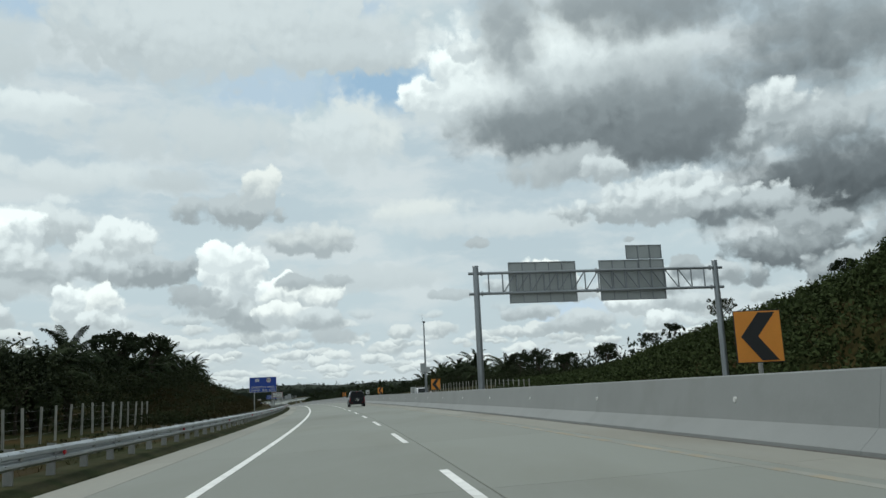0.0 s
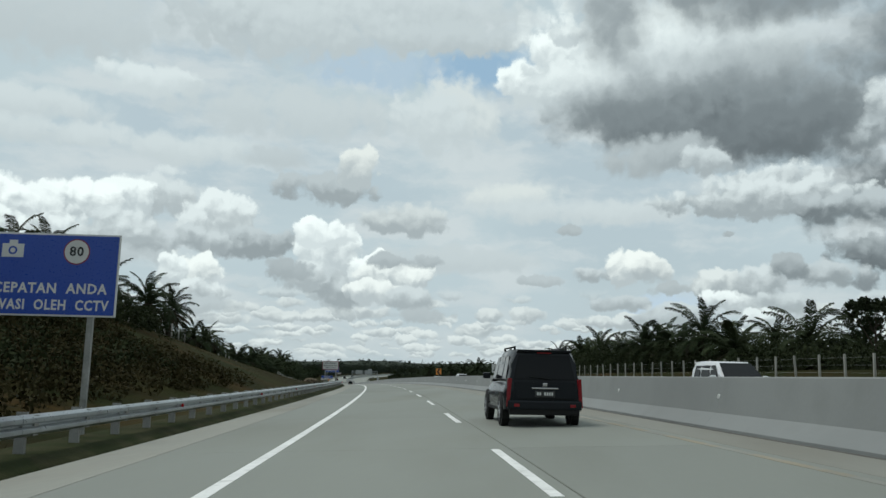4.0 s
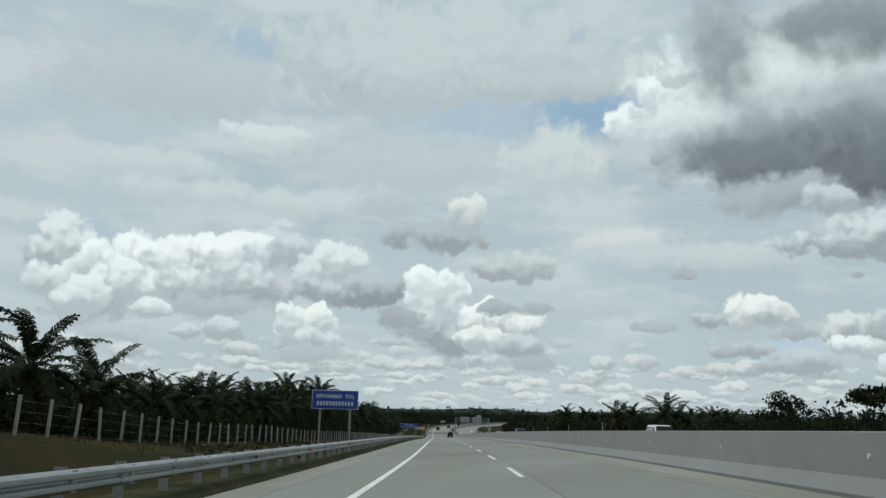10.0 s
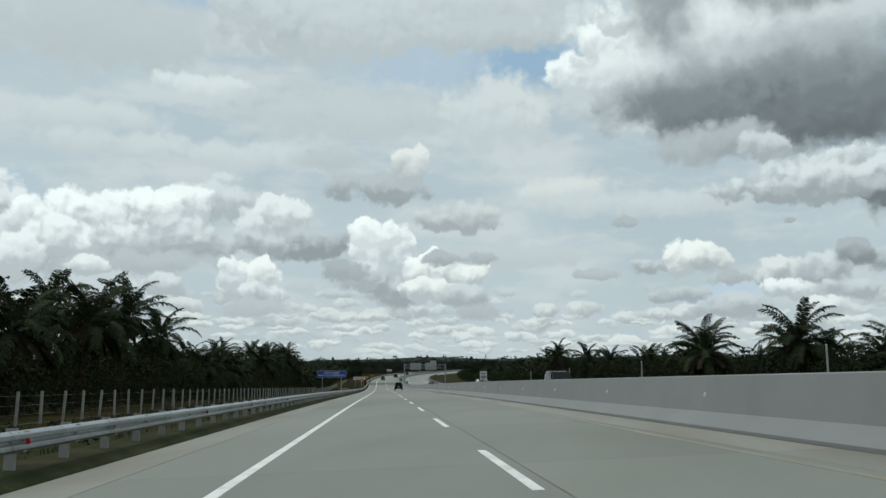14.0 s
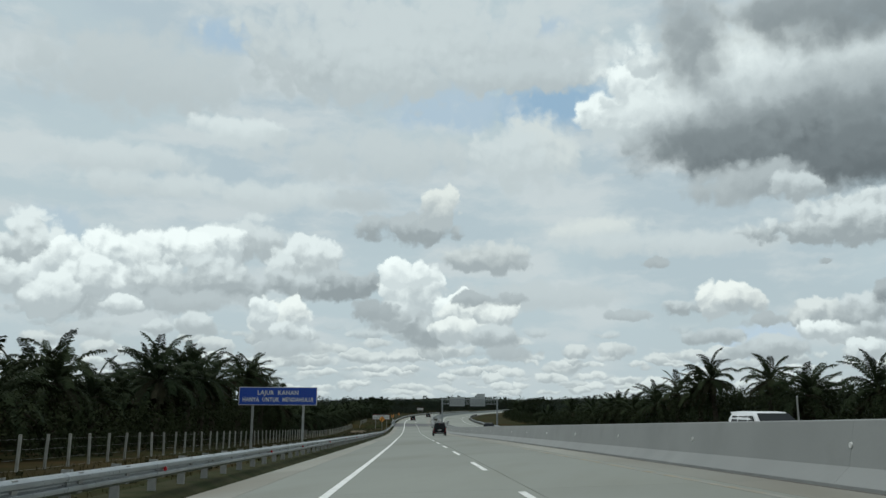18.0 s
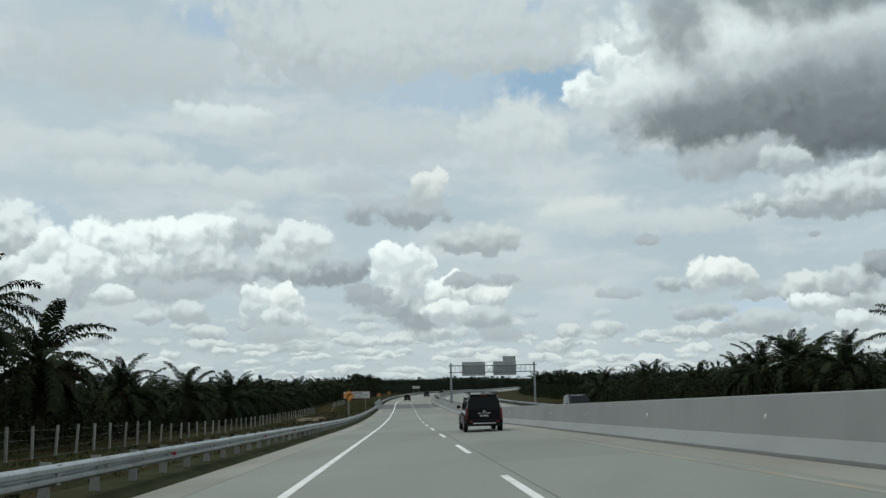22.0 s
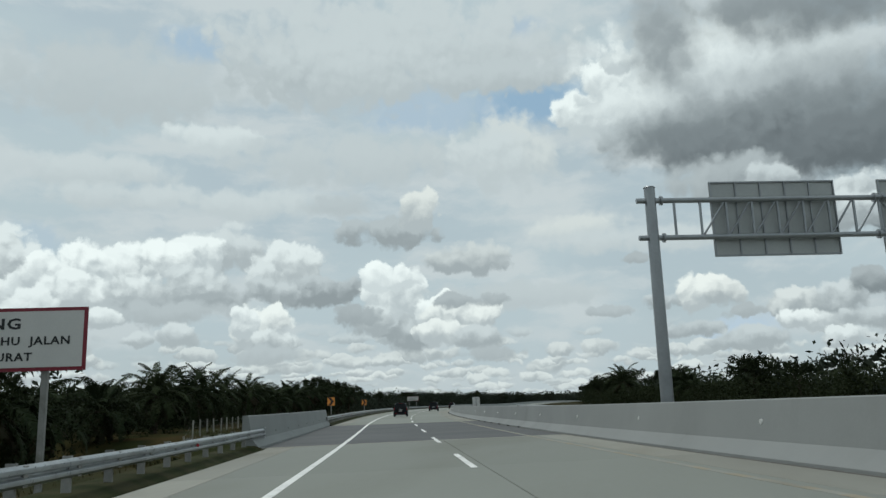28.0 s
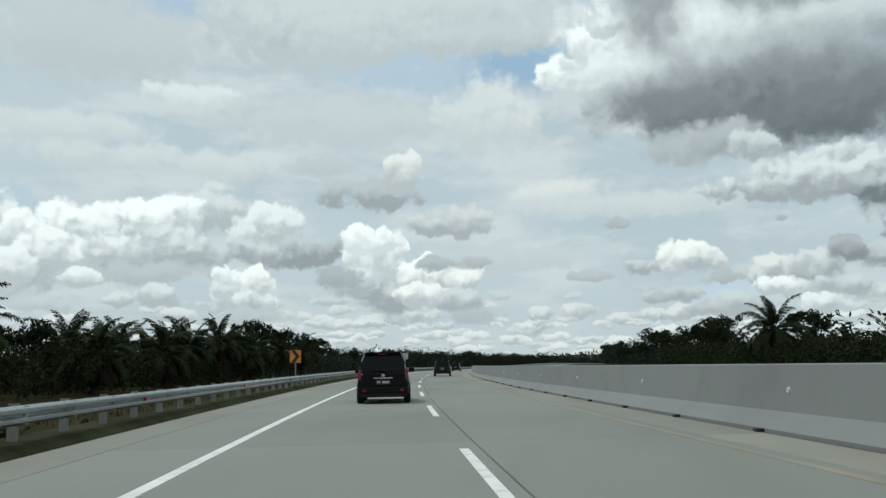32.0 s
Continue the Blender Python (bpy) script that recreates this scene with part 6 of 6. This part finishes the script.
def car(name, label, m, paint, L=4.7, W=1.80, H=1.80, suv=True, rack=False, group="vehicles on the highway"):
    """A tall wagon that heads along +y; its tail is at y = 0."""
    ob = thing(name, m, label, "car", group)
    k = W / 2
    belt = H * 0.585
    low = 0.30 if suv else 0.24
    secs = [ring(0.02, low + 0.12, belt - 0.08, k * 0.90, k * 0.93, k * 0.88), ring(0.10, low + 0.02, belt, k * 0.97, k * 0.985, k * 0.92), ring(0.5, low, belt + 0.01, k, k, k * 0.93), ring(L * 0.45, low, belt, k, k, k * 0.94), ring(L * 0.70, low, belt - 0.03, k, k, k * 0.94), ring(L * 0.86, low, belt - 0.13, k * 0.99, k * 0.99, k * 0.86), ring(L * 0.96, low + 0.02, belt - 0.24, k * 0.94, k * 0.93, k * 0.76), ring(L, low + 0.1, belt - 0.38, k * 0.84, k * 0.82, k * 0.7)]
    body = link("body", raw("body", *loft(secs), True), paint, ob)
    body.data.set_sharp_from_angle(angle=radians(50))
    rear = 0.14 if suv else 0.20
    cab = [ring(0.06, belt - 0.06, H - 0.10, k * 0.90, k * 0.84, k * 0.72, rear), ring(0.22, belt - 0.04, H - 0.02, k * 0.92, k * 0.86, k * 0.74, rear * 0.8), ring(L * 0.30, belt - 0.04, H, k * 0.93, k * 0.87, k * 0.75), ring(L * 0.52, belt - 0.04, H - 0.03, k * 0.93, k * 0.87, k * 0.75, -0.2), ring(L * 0.64, belt - 0.06, H - 0.32, k * 0.92, k * 0.86, k * 0.76, -0.6), ring(L * 0.75, belt - 0.08, belt + 0.02, k * 0.90, k * 0.88, k * 0.85, -0.5)]
    cabin = link("cabin", raw("cabin", *loft(cab), True), paint, ob)
    cabin.data.set_sharp_from_angle(angle=radians(50))
    # spoiler with the third lamp under its lip
    bm = bmesh.new()
    box(bm, (W * 0.70, 0.20, 0.035), (0, 0.08 + rear * (H - belt), H - 0.075), bevel=0.012)
    lip = part("spoiler", bm, paint, ob)
    bm = bmesh.new()
    box(bm, (0.34, 0.02, 0.028), (0, rear * (H - belt) - 0.025, H - 0.10), bevel=0.006)
    part("brake_lamp", bm, lamp_red, lip, "slim red third brake lamp")
    # tailgate with its glass
    zb, zt = belt + 0.02, H - 0.16
    yb, yt = 0.045 + rear * 0.06, 0.055 + rear * (zt - belt)
    part("rear_window", patch([(-k * 0.80, yb, zb), (k * 0.80, yb, zb), (k * 0.66, yt, zt), (-k * 0.66, yt, zt)], 0.022), car_glass, ob, "dark tinted rear window")
    gate = part("tailgate", patch([(-k * 0.76, 0.005, low + 0.34), (k * 0.76, 0.005, low + 0.34), (k * 0.80, 0.0, belt - 0.03), (-k * 0.80, 0.0, belt - 0.03)], 0.03), paint, ob)
    bm = bmesh.new()
    box(bm, (0.47, 0.02, 0.145), (0, -0.045, belt - 0.30), bevel=0.006)
    plate_ob = part("number_plate", bm, plate_black, gate, "black number plate with plain bars")
    bm = bmesh.new()
    for i in range(7):
        if i not in (2,):
            box(bm, (0.035, 0.006, 0.07), (-0.17 + i * 0.056, -0.058, belt - 0.295))
    part("plate_bars", bm, plate_bar, plate_ob)
    bm = bmesh.new()
    box(bm, (0.62, 0.03, 0.035), (0, -0.04, belt - 0.17), bevel=0.008)
    part("garnish", bm, chrome, gate, "chrome strip above the plate")
    bm = bmesh.new()
    box(bm, (0.11, 0.02, 0.075), (0, -0.04, belt - 0.085), bevel=0.01)
    part("badge", bm, chrome, gate, "small plain chrome badge")
    bm = bmesh.new()
    box(bm, (0.5, 0.02, 0.02), (-0.1, 0.0, belt + 0.07), pose(0, 0, 0, 0, 5, 0), bevel=0.004)
    part("rear_wiper", bm, trim_black, gate)
    bm = bmesh.new()
    box(bm, (W * 0.96, 0.26, 0.22), (0, 0.09, low + 0.20), bevel=0.05)
    bump = part("bumper", bm, paint, ob)
    bm = bmesh.new()
    box(bm, (W * 0.90, 0.16, 0.16), (0, 0.08, low + 0.05), bevel=0.03)
    part("diffuser", bm, trim_black, bump)
    for sx in (-1, 1):
        bm = bmesh.new()
        box(bm, (0.13, 0.03, 0.07), (sx * k * 0.72, -0.045, low + 0.19), bevel=0.01)
        part("reflector", bm, lamp_red, bump)
        z0, z1 = (belt - 0.60, belt + 0.05) if suv else (belt - 0.20, belt + 0.12)
        zi, zo = (0.90, 0.84) if suv else (0.86, 0.83)
        part("tail_lamp", patch([(sx * k * 0.985 if sx < 0 else k * zi, 0.035, z0), (-k * zi if sx < 0 else k * 0.985, 0.035, z0), (-k * zo if sx < 0 else k * 0.95, 0.05, z1), (-k * 0.95 if sx < 0 else k * zo, 0.05, z1)], 0.05), lamp_red, ob, "red tail lamp")
        # side glass in three panes
        for y0, y1, yt0, yt1 in ((0.42, 1.05, 0.52, 1.08), (1.12, L * 0.45, 1.15, L * 0.44), (L * 0.465, L * 0.645, L * 0.455, L * 0.535)):
            q = [(sx * (k * 0.925), y0, belt + 0.02), (sx * (k * 0.925), y1, belt + 0.02), (sx * (k * 0.81), yt1, H - 0.17), (sx * (k * 0.81), yt0, H - 0.17)]
            if sx < 0:
                q = [q[1], q[0], q[3], q[2]]
            part("side_window", patch(q, 0.02), car_glass, ob)
        bm = bmesh.new()
        box(bm, (0.20, 0.10, 0.16), (sx * (k + 0.11), L * 0.63, belt + 0.10), bevel=0.035)
        part("mirror", bm, paint, ob)
        bm = bmesh.new()
        box(bm, (0.05, L * 0.74, 0.09), (sx * k * 0.985, L * 0.49, low + 0.06), bevel=0.02)
        part("sill", bm, trim_black, ob)
        for y in (L * 0.19, L * 0.80):
            bm = bmesh.new()
            tube(bm, (sx * (k - 0.16), y, 0.36), (sx * (k + 0.012), y, 0.36), 0.42, sides=24)
            part("wheel_arch", bm, trim_black, ob)
            wh = new("wheel")
            wh.parent = ob
            wh.matrix_basis = pose(sx * (k - 0.07), y, 0.345, 0, 0, 0 if sx > 0 else 180)
            for nm, me in (("tyre", TYRE), ("rim", RIM)):
                c = new(nm, me)
                c.parent = wh
                c.matrix_basis = Matrix.Translation((0.0 if nm == "tyre" else 0.012, 0, 0))
        bm = bmesh.new()
        box(bm, (0.30, 0.05, 0.14), (sx * k * 0.68, L - 0.12, belt - 0.40), bevel=0.03)
        part("headlight", bm, reflector_white, ob)
        if suv or rack:
            bm = bmesh.new()
            tube(bm, (sx * k * 0.68, 0.55, H + 0.045), (sx * k * 0.68, L * 0.5, H + 0.045), 0.022, sides=8)
            for y in (0.6, L * 0.27, L * 0.49):
                box(bm, (0.04, 0.10, 0.07), (sx * k * 0.68, y, H + 0.01), bevel=0.01)
            part("roof_rail", bm, trim_black, ob)
    if rack:
        bm = bmesh.new()
        tube(bm, (-W * 0.30, -0.09, low + 0.10), (W * 0.30, -0.09, low + 0.10), 0.03, sides=10)
        for x in (-W * 0.2, W * 0.2):
            box(bm, (0.05, 0.14, 0.05), (x, -0.03, low + 0.10), bevel=0.01)
        part("step_bar", bm, chrome, bump, "polished steel step bar below the bumper")
        for y in (0.75, L * 0.42):
            bm = bmesh.new()
            box(bm, (W * 0.86, 0.06, 0.035), (0, y, H + 0.09), bevel=0.012)
            part("crossbar", bm, trim_black, ob)
    bm = bmesh.new()
    box(bm, (W * 0.70, 0.30, 0.035), (0, 0.17, H - 0.055), pose(0, 0, 0, -4, 0, 0), bevel=0.014)
    part("spoiler", bm, paint, ob)
    part("windscreen", patch([(k * 0.84, L * 0.735, belt + 0.05), (-k * 0.84, L * 0.735, belt + 0.05), (-k * 0.68, L * 0.555, H - 0.09), (k * 0.68, L * 0.555, H - 0.09)], 0.03), car_glass, ob, "dark windscreen")
    return ob


car("suv", "tall black sport utility vehicle with roof bars and red lamps", stand(461.6, 5.75), car_black, 4.8, 1.84, 1.80, True, True)
car("suv", "dark grey sport utility vehicle on the overtaking lane", stand(95.1, 5.4), car_dark, 4.75, 1.82, 1.80, True)
car("minivan", "black compact minivan on the slow lane of the highway", stand(643.4, 2.2), car_black, 4.2, 1.68, 1.69, False)
car("suv", "dark sport utility vehicle on the overtaking lane past the bridge", stand(704.9, 5.4), car_dark, 4.7, 1.80, 1.78, True)
car("minivan", "dark minivan far along the overtaking lane", stand(776.9, 5.4), car_dark, 4.2, 1.68, 1.7, False)
# oncoming traffic beyond the median
for s, u, paint, tall, name, lab in ((104, 14.6, car_white, 1.72, "minivan", "white minivan on the opposite carriageway"), (196, 14.8, car_white, 1.62, "minivan", "white minivan on the opposite carriageway"), (252, 18.2, car_white, 1.75, "minivan", "white minivan on the opposite carriageway"), (325, 14.8, car_dark, 1.82, "suv", "dark sport utility vehicle on the opposite carriageway"), (372, 14.8, car_white, 1.56, "minivan", "white minivan on the opposite carriageway"), (480, 14.8, car_dark, 1.85, "suv", "dark sport utility vehicle on the opposite carriageway")):
    car(name, lab, stand(s + 4.4, u, -0.02, 180), paint, 4.5, 1.76, tall, name == "suv", group="oncoming vehicles")
